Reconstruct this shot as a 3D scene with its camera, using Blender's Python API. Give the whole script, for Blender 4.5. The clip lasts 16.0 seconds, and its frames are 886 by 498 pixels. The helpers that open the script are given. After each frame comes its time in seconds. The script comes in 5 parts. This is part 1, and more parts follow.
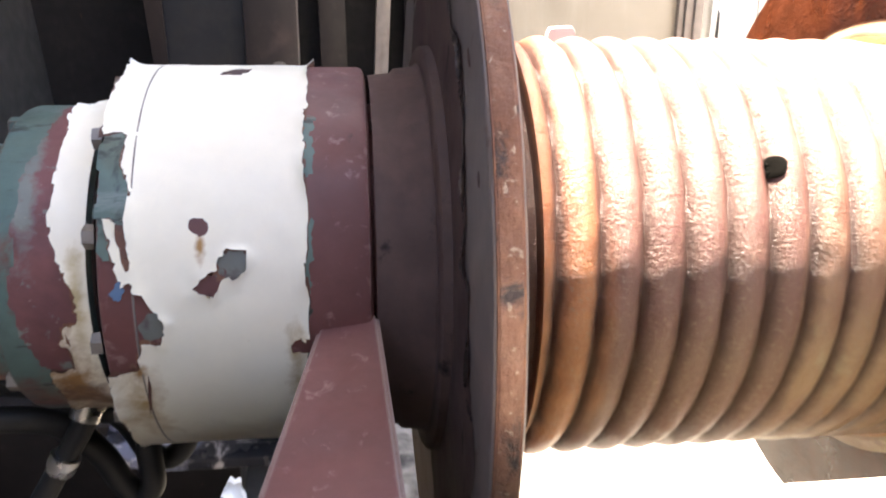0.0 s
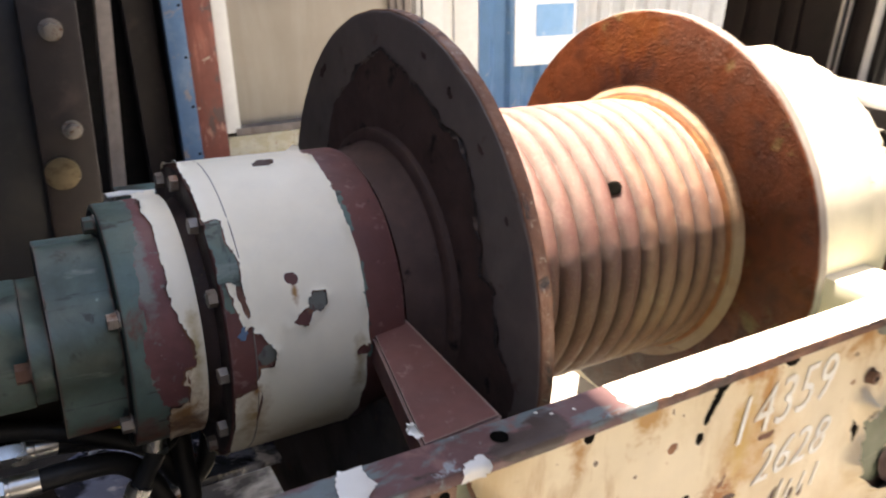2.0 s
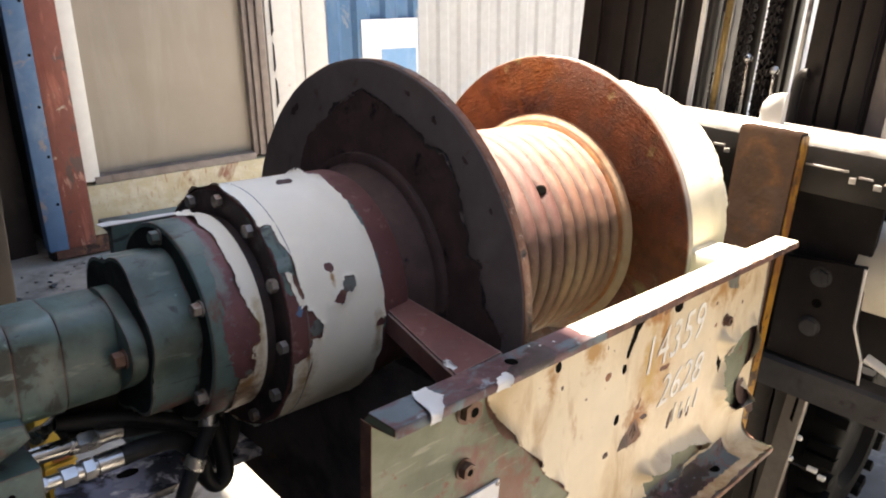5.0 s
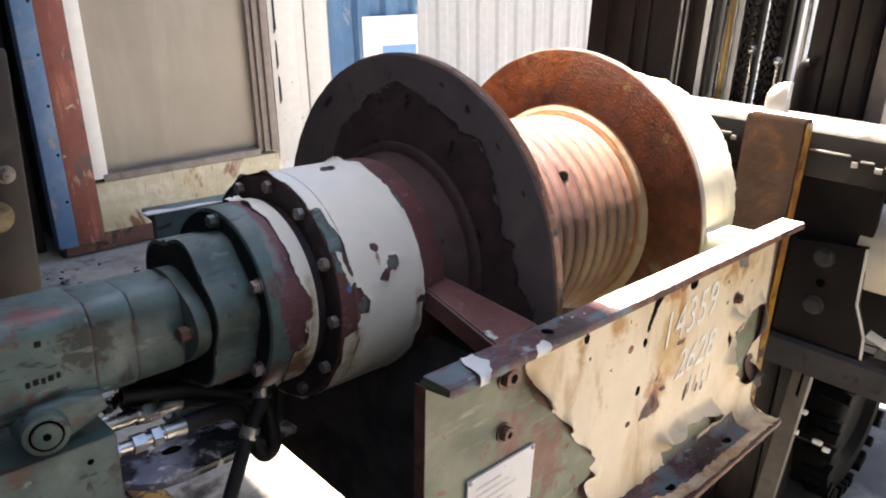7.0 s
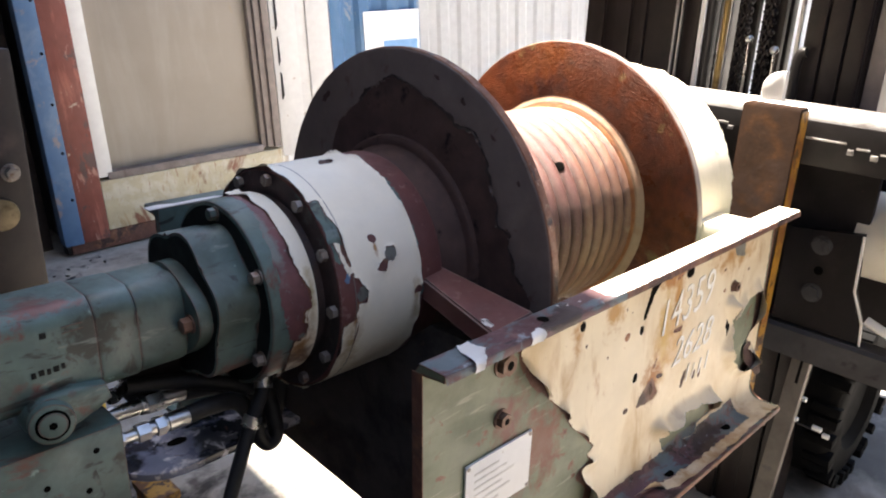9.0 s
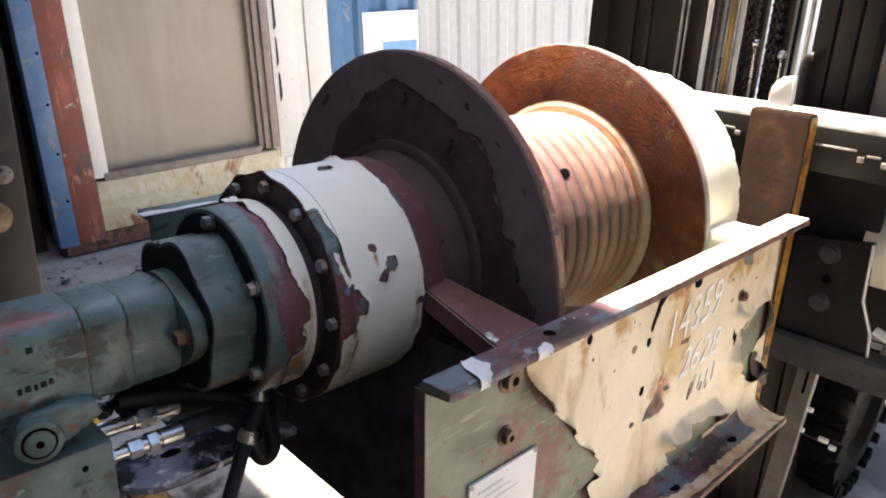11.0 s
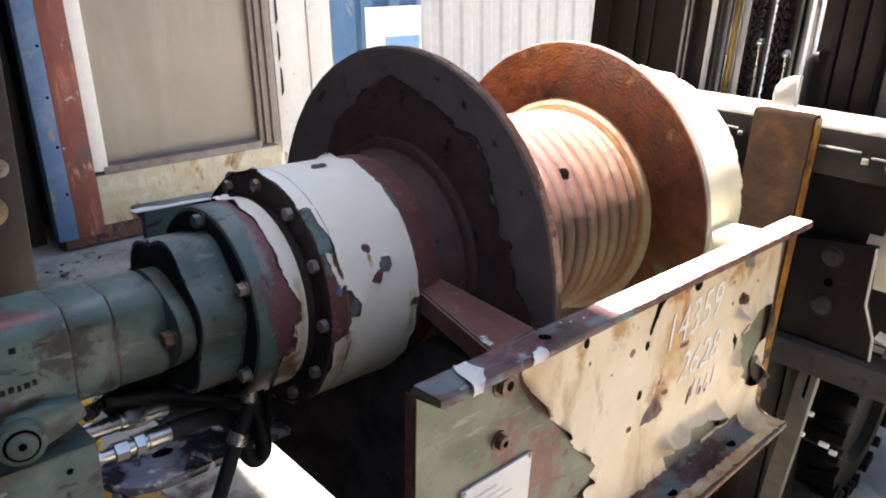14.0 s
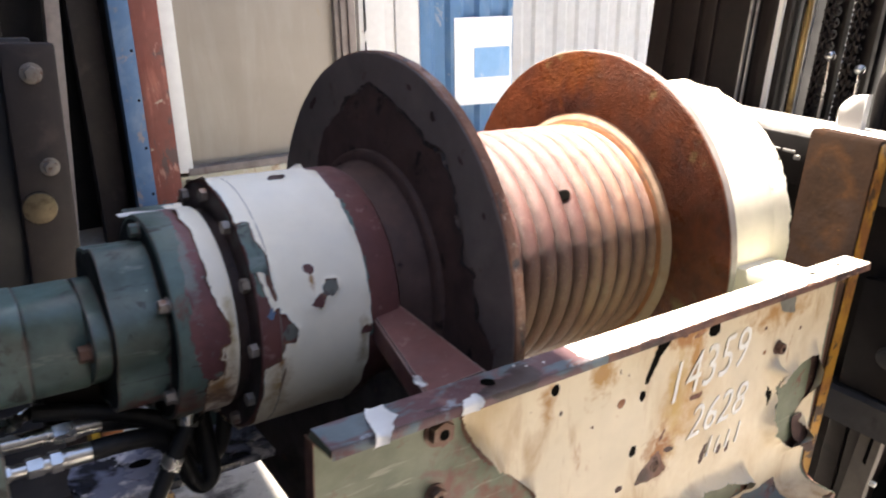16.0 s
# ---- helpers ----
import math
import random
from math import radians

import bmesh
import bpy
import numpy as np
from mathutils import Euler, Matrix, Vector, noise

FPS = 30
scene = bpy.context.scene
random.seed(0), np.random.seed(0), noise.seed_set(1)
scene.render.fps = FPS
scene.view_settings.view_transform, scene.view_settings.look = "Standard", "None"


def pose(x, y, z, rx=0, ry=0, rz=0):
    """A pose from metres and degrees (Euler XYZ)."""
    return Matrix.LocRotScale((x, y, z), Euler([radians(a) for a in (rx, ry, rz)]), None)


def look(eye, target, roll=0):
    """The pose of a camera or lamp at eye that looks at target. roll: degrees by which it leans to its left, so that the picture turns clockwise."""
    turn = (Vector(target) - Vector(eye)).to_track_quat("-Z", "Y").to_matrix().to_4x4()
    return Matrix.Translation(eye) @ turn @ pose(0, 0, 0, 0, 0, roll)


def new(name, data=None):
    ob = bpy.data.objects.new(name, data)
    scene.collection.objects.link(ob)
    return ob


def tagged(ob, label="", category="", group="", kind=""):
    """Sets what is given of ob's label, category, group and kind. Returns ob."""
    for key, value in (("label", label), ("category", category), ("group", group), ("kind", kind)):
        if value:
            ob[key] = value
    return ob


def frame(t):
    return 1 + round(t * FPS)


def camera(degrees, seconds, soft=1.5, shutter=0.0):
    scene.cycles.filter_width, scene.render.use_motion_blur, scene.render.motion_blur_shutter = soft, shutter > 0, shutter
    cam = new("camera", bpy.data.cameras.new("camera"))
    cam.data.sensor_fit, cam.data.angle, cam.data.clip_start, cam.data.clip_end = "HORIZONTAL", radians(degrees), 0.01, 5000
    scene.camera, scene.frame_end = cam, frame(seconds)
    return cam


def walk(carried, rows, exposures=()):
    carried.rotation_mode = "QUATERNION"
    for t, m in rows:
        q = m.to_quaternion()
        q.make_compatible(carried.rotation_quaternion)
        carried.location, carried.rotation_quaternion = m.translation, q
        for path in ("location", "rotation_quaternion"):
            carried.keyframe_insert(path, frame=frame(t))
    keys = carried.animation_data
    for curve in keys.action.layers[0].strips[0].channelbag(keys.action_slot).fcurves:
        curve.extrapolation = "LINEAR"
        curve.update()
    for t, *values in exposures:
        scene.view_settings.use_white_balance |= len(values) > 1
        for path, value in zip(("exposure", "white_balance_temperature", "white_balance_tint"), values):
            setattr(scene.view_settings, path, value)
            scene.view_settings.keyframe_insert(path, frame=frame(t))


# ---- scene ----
from itertools import product

# The winch hangs on forks that are tipped back by 3 degrees; W is its frame in the world.
W = pose(0, 0, 0.97, 0, 3.0, 0)

cam = camera(60.9, 16.0, soft=2.0, shutter=0.5)
# seconds, eye in the winch's frame, yaw, pitch, roll
PATH = [
    (0, 0.0023, -0.2880, 0.2778, -7.91, -22.80, 1.66),
    (0.5, -0.0297, -0.3414, 0.3482, -11.45, -27.58, 3.67),
    (1, -0.1411, -0.3794, 0.3768, -21.75, -26.91, 2.27),
    (1.5, -0.2582, -0.4061, 0.3853, -27.13, -24.37, 0.99),
    (2, -0.3313, -0.4411, 0.3871, -31.45, -21.33, 1.74),
    (2.5, -0.4183, -0.5085, 0.3828, -36.44, -19.72, 2.99),
    (3, -0.4704, -0.5336, 0.3941, -36.62, -19.53, 2.76),
    (3.5, -0.5077, -0.5434, 0.3982, -39.20, -18.53, 2.91),
    (6, -0.7029, -0.5120, 0.4059, -45.61, -18.20, 1.32),
    (6.5, -0.7202, -0.5249, 0.4044, -45.33, -18.33, 1.20),
    (7, -0.7303, -0.5337, 0.4025, -45.21, -18.12, 1.22),
    (7.5, -0.7349, -0.5450, 0.4021, -45.24, -18.03, 0.97),
    (8, -0.7341, -0.5508, 0.4016, -45.15, -17.76, 0.91),
    (8.5, -0.7345, -0.5556, 0.4029, -45.07, -17.95, 0.74),
    (9, -0.7338, -0.5543, 0.4019, -44.79, -18.53, 0.46),
    (11.5, -0.7121, -0.5204, 0.4039, -45.03, -18.49, 0.83),
    (12, -0.7160, -0.5217, 0.4054, -45.02, -18.68, 0.84),
    (12.5, -0.7174, -0.5273, 0.4040, -45.04, -18.98, 0.77),
    (13, -0.7140, -0.5253, 0.4041, -44.93, -18.84, 0.88),
    (13.5, -0.7048, -0.5196, 0.4021, -44.67, -19.13, 0.94),
    (14, -0.6924, -0.5156, 0.4039, -44.82, -18.79, 1.26),
    (14.5, -0.6815, -0.5149, 0.4054, -43.98, -18.60, 1.34),
    (15, -0.6541, -0.5159, 0.4075, -42.13, -19.07, 1.70),
    (15.5, -0.5690, -0.5557, 0.3958, -36.88, -18.99, 1.08),
    (16, -0.4770, -0.5644, 0.3928, -36.21, -18.10, 1.62),
]
EXPOSURES = [(0.0, 4.12, 7400, 12), (0.6, 3.55, 7400, 12), (1.2, 3.14, 7400, 12), (2.0, 3.06, 7600, 11), (3.5, 3.06, 7500, 11), (6.0, 3.04, 7300, 11), (7.5, 3.04, 6950, 12), (16.0, 3.03, 6850, 12)]


def eye_pose(x, y, z, yaw, pitch, roll):
    return W @ Matrix.Translation((x, y, z)) @ pose(0, 0, 0, 0, 0, yaw) @ pose(0, 0, 0, 90 + pitch, 0, 0) @ pose(0, 0, 0, 0, 0, roll)


walk(cam, [(t, eye_pose(*r)) for t, *r in PATH], EXPOSURES)

# ---- light ----
SUN = Vector((0.06, 0.28, 0.96)).normalized()
world = bpy.data.worlds.new("world")
scene.world = world
world.use_nodes = True
wn = world.node_tree.nodes
sky = wn.new("ShaderNodeTexSky")
sky.sky_type, sky.sun_disc = "NISHITA", False
sky.sun_elevation, sky.sun_rotation = math.asin(SUN.z), math.atan2(SUN.x, SUN.y)
wn["Background"].inputs["Strength"].default_value = 0.062
world.node_tree.links.new(sky.outputs[0], wn["Background"].inputs["Color"])
sun = new("sun", bpy.data.lights.new("sun", "SUN"))
sun.data.energy, sun.data.angle, sun.data.color = 5.0, radians(0.53), (1.0, 0.95, 0.87)
sun.matrix_world = look(SUN * 20, (0, 0, 0))

# ---- materials ----


def mat(name):
    m = bpy.data.materials.new(name)
    m.use_nodes = True
    return m, m.node_tree.nodes, m.node_tree.links, m.node_tree.nodes["Principled BSDF"]


def rgb(c):
    return (*c, 1.0)


def noise_node(n, l, scale, detail=6.0, rough=0.6, dist=0.0, stretch=None, coord=None):
    co = coord or n.new("ShaderNodeTexCoord").outputs["Object"]
    if stretch:
        mp = n.new("ShaderNodeMapping")
        mp.inputs["Scale"].default_value = stretch
        l.new(co, mp.inputs["Vector"])
        co = mp.outputs["Vector"]
    t = n.new("ShaderNodeTexNoise")
    t.inputs["Scale"].default_value, t.inputs["Detail"].default_value = scale, detail
    t.inputs["Roughness"].default_value, t.inputs["Distortion"].default_value = rough, dist
    l.new(co, t.inputs["Vector"])
    return t.outputs["Fac"]


def step_node(n, l, fac, lo, hi):
    r = n.new("ShaderNodeMapRange")
    r.inputs["From Min"].default_value, r.inputs["From Max"].default_value = lo, hi
    l.new(fac, r.inputs["Value"])
    return r.outputs["Result"]


def mix_node(n, l, fac, a, b):
    m = n.new("ShaderNodeMix")
    m.data_type = "RGBA"
    for v, k in ((fac, 0), (a, 6), (b, 7)):
        if isinstance(v, (int, float)):
            m.inputs[k].default_value = v
        elif isinstance(v, tuple):
            m.inputs[k].default_value = rgb(v)
        else:
            l.new(v, m.inputs[k])
    return m.outputs[2]


def surface(name, layers, rough=0.5, metal=0.0, bump=0.2, bump_scale=60, var=0.25, spec=0.5, depth=0.002):
    """layers: a base colour, then (colour, scale, threshold, softness, stretch) masks laid over it."""
    m, n, l, b = mat(name)
    col = layers[0]
    for c, scale, th, soft, stretch in layers[1:]:
        f = noise_node(n, l, scale, 8, 0.62, 0.3, stretch)
        col = mix_node(n, l, step_node(n, l, f, th, th + soft), col, c)
    v = step_node(n, l, noise_node(n, l, bump_scale * 0.35, 5), 0.3, 0.75)
    dark = mix_node(n, l, v, (1 - var,) * 3, (1 + var * 0.4,) * 3)
    mul = n.new("ShaderNodeMix")
    mul.data_type, mul.blend_type = "RGBA", "MULTIPLY"
    mul.inputs[0].default_value = 1.0
    if isinstance(col, tuple):
        mul.inputs[6].default_value = rgb(col)
    else:
        l.new(col, mul.inputs[6])
    l.new(dark, mul.inputs[7])
    l.new(mul.outputs[2], b.inputs["Base Color"])
    rr = step_node(n, l, noise_node(n, l, bump_scale * 0.2, 4), 0.2, 0.8)
    mr = n.new("ShaderNodeMapRange")
    mr.inputs["To Min"].default_value, mr.inputs["To Max"].default_value = max(rough - 0.12, 0.05), min(rough + 0.15, 1)
    l.new(rr, mr.inputs["Value"])
    l.new(mr.outputs["Result"], b.inputs["Roughness"])
    b.inputs["Metallic"].default_value = metal
    b.inputs["Specular IOR Level"].default_value = spec
    if bump:
        bp = n.new("ShaderNodeBump")
        bp.inputs["Strength"].default_value, bp.inputs["Distance"].default_value = bump, depth
        l.new(noise_node(n, l, bump_scale, 8, 0.65), bp.inputs["Height"])
        l.new(bp.outputs["Normal"], b.inputs["Normal"])
    return m


CY, CZ = 0.371, 0.0  # the drum's axis lies along x
WORG = Vector((0.3, 0.371, -0.445))  # the winch's base


def weather(name, base, layers, rough=0.5, metal=0.0, bump=0.2, bump_scale=60, var=0.15, spec=0.5, depth=0.002):
    """A worn painted surface. Layers over the base colour:
    ("n", colour, scale, threshold, softness, stretch, dent) from noise,
    ("s", colour, centre, radii, softness, scale) stains, or shade put into the ground's colour, round a place,
    ("e", colour, low, high) wear along convex edges."""
    m, n, l, b = mat(name)
    co = n.new("ShaderNodeTexCoord").outputs["Object"]
    col = base
    dents = []
    for lay in layers:
        kind, c = lay[0], lay[1]
        if kind == "n":
            _, _, scale, th, soft, stretch, dent = lay
            f = step_node(n, l, noise_node(n, l, scale, 9, 0.62, 0.4, stretch, co), th, th + soft)
            if dent:
                dents.append((f, dent))
        elif kind == "s":
            _, _, cen, rad, soft, scale = lay
            mp = n.new("ShaderNodeMapping")
            mp.inputs["Scale"].default_value = [1 / r for r in rad]
            mp.inputs["Location"].default_value = [-(a - o) / r for a, o, r in zip(cen, WORG, rad)]
            l.new(co, mp.inputs["Vector"])
            ln = n.new("ShaderNodeVectorMath")
            ln.operation = "LENGTH"
            l.new(mp.outputs[0], ln.inputs[0])
            ad = n.new("ShaderNodeMath")
            ad.operation = "MULTIPLY_ADD"
            ad.inputs[1].default_value = 2.6
            l.new(noise_node(n, l, scale, 8, 0.65, 0.3, None, co), ad.inputs[0])
            l.new(ln.outputs["Value"], ad.inputs[2])
            f = step_node(n, l, ad.outputs[0], 2.2, 2.2 - soft)
        else:
            _, _, lo, hi = lay
            ad = n.new("ShaderNodeMath")
            ad.operation = "MULTIPLY_ADD"
            ad.inputs[1].default_value = 0.20
            l.new(noise_node(n, l, 45, 7, 0.68, 0.0, None, co), ad.inputs[0])
            bev = n.new("ShaderNodeBevel")
            bev.samples = 4
            bev.inputs["Radius"].default_value = 0.004
            dot = n.new("ShaderNodeVectorMath")
            dot.operation = "DOT_PRODUCT"
            l.new(bev.outputs[0], dot.inputs[0])
            l.new(n.new("ShaderNodeNewGeometry").outputs["Normal"], dot.inputs[1])
            inv = n.new("ShaderNodeMath")
            inv.operation = "SUBTRACT"
            inv.inputs[0].default_value = 1.0
            l.new(dot.outputs["Value"], inv.inputs[1])
            l.new(inv.outputs[0], ad.inputs[2])
            f = step_node(n, l, ad.outputs[0], lo, hi)
        col = mix_node(n, l, f, col, c)
    v = step_node(n, l, noise_node(n, l, bump_scale * 0.3, 7, 0.65, 0.0, None, co), 0.3, 0.72)
    dark = mix_node(n, l, v, (1 - var,) * 3, (1 + var * 0.4,) * 3)
    mul = n.new("ShaderNodeMix")
    mul.data_type, mul.blend_type = "RGBA", "MULTIPLY"
    mul.inputs[0].default_value = 1.0
    l.new(col, mul.inputs[6])
    l.new(dark, mul.inputs[7])
    l.new(mul.outputs[2], b.inputs["Base Color"])
    mr = n.new("ShaderNodeMapRange")
    mr.inputs["From Min"].default_value, mr.inputs["From Max"].default_value = 0.3, 0.7
    mr.inputs["To Min"].default_value, mr.inputs["To Max"].default_value = max(rough - 0.14, 0.05), min(rough + 0.2, 1)
    l.new(noise_node(n, l, bump_scale * 0.25, 6, 0.6, 0.0, None, co), mr.inputs["Value"])
    l.new(mr.outputs["Result"], b.inputs["Roughness"])
    b.inputs["Metallic"].default_value, b.inputs["Specular IOR Level"].default_value = metal, spec
    h = noise_node(n, l, bump_scale, 8, 0.65, 0.0, None, co)
    for f, dent in dents:
        ad = n.new("ShaderNodeMath")
        ad.operation = "MULTIPLY_ADD"
        ad.inputs[1].default_value = -dent
        l.new(f, ad.inputs[0])
        l.new(h, ad.inputs[2])
        h = ad.outputs[0]
    bp = n.new("ShaderNodeBump")
    bp.inputs["Strength"].default_value, bp.inputs["Distance"].default_value = bump, depth
    l.new(h, bp.inputs["Height"])
    l.new(bp.outputs["Normal"], b.inputs["Normal"])
    return m


WHITE, CREAM, GREEN = (0.86, 0.79, 0.65), (0.74, 0.64, 0.475), (0.15, 0.20, 0.18)
PURPLE, RUST, DARKRUST = (0.145, 0.050, 0.045), (0.27, 0.095, 0.035), (0.09, 0.035, 0.02)
TEAL = (0.088, 0.143, 0.130)

M_white = weather("white_paint", WHITE, [
    ("n", (0.70, 0.65, 0.54), 7, 0.5, 0.25, None, 0),
    ("n", (0.76, 0.73, 0.66), 3, 0.5, 0.3, None, 0),
    ("s", (0.42, 0.27, 0.11), (-0.15, 0.21, -0.06), (0.025, 0.08, 0.05), 1.0, 40),
    ("s", (0.34, 0.18, 0.06), (-0.215, 0.25, -0.055), (0.032, 0.09, 0.07), 0.7, 45),
    ("s", (0.15, 0.075, 0.04), (-0.22, 0.28, -0.10), (0.06, 0.13, 0.065), 0.6, 35),
    ("s", (0.55, 0.44, 0.25), (-0.196, 0.24, 0.02), (0.008, 0.10, 0.07), 0.8, 45),
    ("s", (0.50, 0.40, 0.26), (-0.09, 0.24, -0.12), (0.10, 0.10, 0.05), 1.4, 18),
    ("s", (0.38, 0.20, 0.07), (-0.100, 0.2215, 0.070), (0.0045, 0.03, 0.016), 0.8, 60),
    ("s", (0.34, 0.17, 0.06), (-0.148, 0.205, -0.022), (0.007, 0.03, 0.014), 0.8, 60),
    ("s", (0.42, 0.30, 0.15), (-0.035, 0.21, -0.02), (0.012, 0.05, 0.05), 0.9, 45),
    ("n", (0.40, 0.24, 0.12), 55, 0.70, 0.05, None, 0),
    ("n", (0.16, 0.09, 0.06), 55, 0.75, 0.03, None, 0.5)], 0.42, bump=0.12, bump_scale=50, var=0.07)
M_cream = weather("cream_paint", CREAM, [
    ("n", (0.56, 0.42, 0.24), 5, 0.48, 0.2, (1, 1, 0.6), 0),
    ("n", (0.46, 0.30, 0.15), 9, 0.58, 0.16, (2, 1, 0.5), 0),
    ("s", (0.50, 0.27, 0.07), (0.40, 0.02, -0.16), (0.06, 0.1, 0.10), 0.9, 26),
    ("s", (0.54, 0.35, 0.11), (0.378, 0.02, -0.15), (0.026, 0.1, 0.12), 0.8, 32),
    ("s", (0.34, 0.13, 0.03), (0.352, 0.02, -0.228), (0.040, 0.1, 0.060), 0.6, 45),
    ("s", (0.40, 0.17, 0.035), (0.385, 0.02, -0.048), (0.075, 0.1, 0.022), 0.6, 50),
    ("s", (0.45, 0.22, 0.05), (0.415, 0.02, -0.075), (0.018, 0.1, 0.06), 0.7, 40),
    ("s", (0.45, 0.24, 0.06), (0.215, 0.02, -0.06), (0.035, 0.1, 0.05), 0.7, 40),
    ("s", (0.42, 0.22, 0.07), (0.12, 0.02, -0.075), (0.02, 0.1, 0.035), 0.7, 45),
    ("s", (0.42, 0.22, 0.07), (0.62, 0.02, -0.06), (0.10, 0.1, 0.04), 0.7, 30),
    ("s", (0.36, 0.18, 0.06), (0.55, -0.02, -0.44), (0.30, 0.06, 0.04), 1.0, 22),
    ("n", (0.40, 0.18, 0.05), 15, 0.64, 0.09, (1.8, 1, 0.6), 0),
    ("n", (0.24, 0.09, 0.035), 42, 0.70, 0.05, None, 0),
    ("n", (0.10, 0.045, 0.03), 42, 0.745, 0.03, None, 0.6)], 0.5, bump=0.14, bump_scale=40, var=0.09)
M_green = weather("green_undercoat", (0.145, 0.165, 0.105), [
    ("n", (0.19, 0.205, 0.14), 9, 0.48, 0.2, (1, 1, 3), 0),
    ("n", (0.105, 0.125, 0.085), 5, 0.52, 0.2, None, 0),
    ("n", (0.27, 0.28, 0.21), 16, 0.62, 0.05, (0.5, 1, 6), 0),
    ("s", (0.20, 0.075, 0.04), (-0.214, 0.02, -0.2), (0.011, 0.2, 0.4), 0.7, 40),
    ("s", (0.16, 0.06, 0.045), (-0.03, 0.02, -0.15), (0.05, 0.1, 0.07), 0.7, 45),
    ("s", (0.17, 0.06, 0.035), (0.04, 0.02, -0.22), (0.07, 0.1, 0.09), 0.6, 38),
    ("n", (0.17, 0.065, 0.04), 24, 0.62, 0.05, None, 0.2),
    ("n", (0.09, 0.03, 0.025), 24, 0.68, 0.04, None, 0.5),
    ("e", (0.15, 0.06, 0.04), 0.125, 0.15)], 0.5, bump=0.25, bump_scale=70, var=0.18)
M_teal = weather("teal_machine_paint", TEAL, [
    ("n", (0.060, 0.086, 0.074), 7, 0.48, 0.15, None, 0),
    ("n", (0.120, 0.178, 0.162), 13, 0.56, 0.15, None, 0),
    ("n", (0.085, 0.098, 0.066), 4, 0.54, 0.15, None, 0),
    ("s", (0.17, 0.05, 0.035), (-0.50, 0.33, 0.062), (0.06, 0.03, 0.010), 0.5, 60),
    ("s", (0.15, 0.05, 0.035), (-0.56, 0.30, 0.05), (0.05, 0.03, 0.02), 0.5, 60),
    ("s", (0.14, 0.05, 0.04), (-0.29, 0.29, -0.09), (0.05, 0.08, 0.04), 0.8, 40),
    ("s", (0.13, 0.05, 0.04), (-0.24, 0.26, -0.08), (0.03, 0.06, 0.04), 0.7, 40),
    ("s", (0.03, 0.035, 0.03), (-0.455, 0.31, 0.015), (0.045, 0.03, 0.04), 0.35, 85),
    ("s", (0.025, 0.03, 0.028), (-0.42, 0.32, -0.07), (0.08, 0.05, 0.03), 0.9, 40),
    ("n", (0.03, 0.036, 0.032), 26, 0.60, 0.05, (1, 1, 0.6), 0.3),
    ("n", (0.035, 0.042, 0.036), 30, 0.61, 0.04, (0.3, 1, 1.6), 0.2),
    ("n", (0.17, 0.205, 0.185), 22, 0.62, 0.05, (0.35, 1, 1.4), 0),
    ("n", (0.12, 0.04, 0.03), 19, 0.69, 0.03, None, 0.5),
    ("n", (0.2, 0.30, 0.28), 48, 0.69, 0.04, None, 0),
    ("n", (0.13, 0.055, 0.042), 9, 0.62, 0.05, (0.6, 1, 1), 0.3),
    ("n", (0.022, 0.025, 0.022), 12, 0.63, 0.06, None, 0.2),
    ("e", (0.115, 0.060, 0.048), 0.13, 0.16)], 0.42, bump=0.3, bump_scale=75, var=0.3)
M_purple = weather("purple_primer", PURPLE, [
    ("n", (0.18, 0.068, 0.06), 12, 0.5, 0.2, None, 0),
    ("n", (0.115, 0.045, 0.045), 5, 0.52, 0.2, None, 0),
    ("n", (0.24, 0.13, 0.12), 70, 0.60, 0.08, None, 0),
    ("n", (0.06, 0.025, 0.025), 28, 0.67, 0.05, None, 0.3),
    ("e", (0.26, 0.20, 0.18), 0.20, 0.24)], 0.55, bump=0.2, bump_scale=90, var=0.18)
M_rail = weather("rail_primer", (0.12, 0.052, 0.055), [
    ("n", (0.12, 0.155, 0.17), 10, 0.49, 0.05, (0.7, 1.6, 1), 0.2),
    ("n", (0.20, 0.10, 0.095), 26, 0.54, 0.1, None, 0),
    ("n", (0.04, 0.022, 0.02), 17, 0.54, 0.05, (0.7, 1, 1), 0.6),
    ("n", (0.30, 0.33, 0.36), 34, 0.64, 0.04, None, 0),
    ("n", (0.60, 0.56, 0.5), 46, 0.70, 0.03, None, 0),
    ("e", (0.055, 0.03, 0.026), 0.13, 0.16)], 0.5, bump=0.6, bump_scale=70, var=0.25)
M_rustedge = weather("rusty_edge", (0.15, 0.065, 0.045), [
    ("n", (0.24, 0.11, 0.06), 20, 0.5, 0.12, None, 0),
    ("n", (0.06, 0.03, 0.026), 16, 0.52, 0.1, None, 0.4),
    ("n", (0.34, 0.22, 0.16), 60, 0.62, 0.06, None, 0)], 0.6, bump=0.6, bump_scale=120, var=0.3, depth=0.003)
# near-black, for the end faces turned towards -x and the small cast marks
M_nearblack = weather("near_black_coat", (0.012, 0.013, 0.012), [
    ("n", (0.022, 0.026, 0.024), 12, 0.52, 0.15, None, 0),
    ("n", (0.07, 0.035, 0.028), 22, 0.64, 0.06, None, 0)], 0.6, bump=0.3, bump_scale=60, var=0.3, spec=0.15)
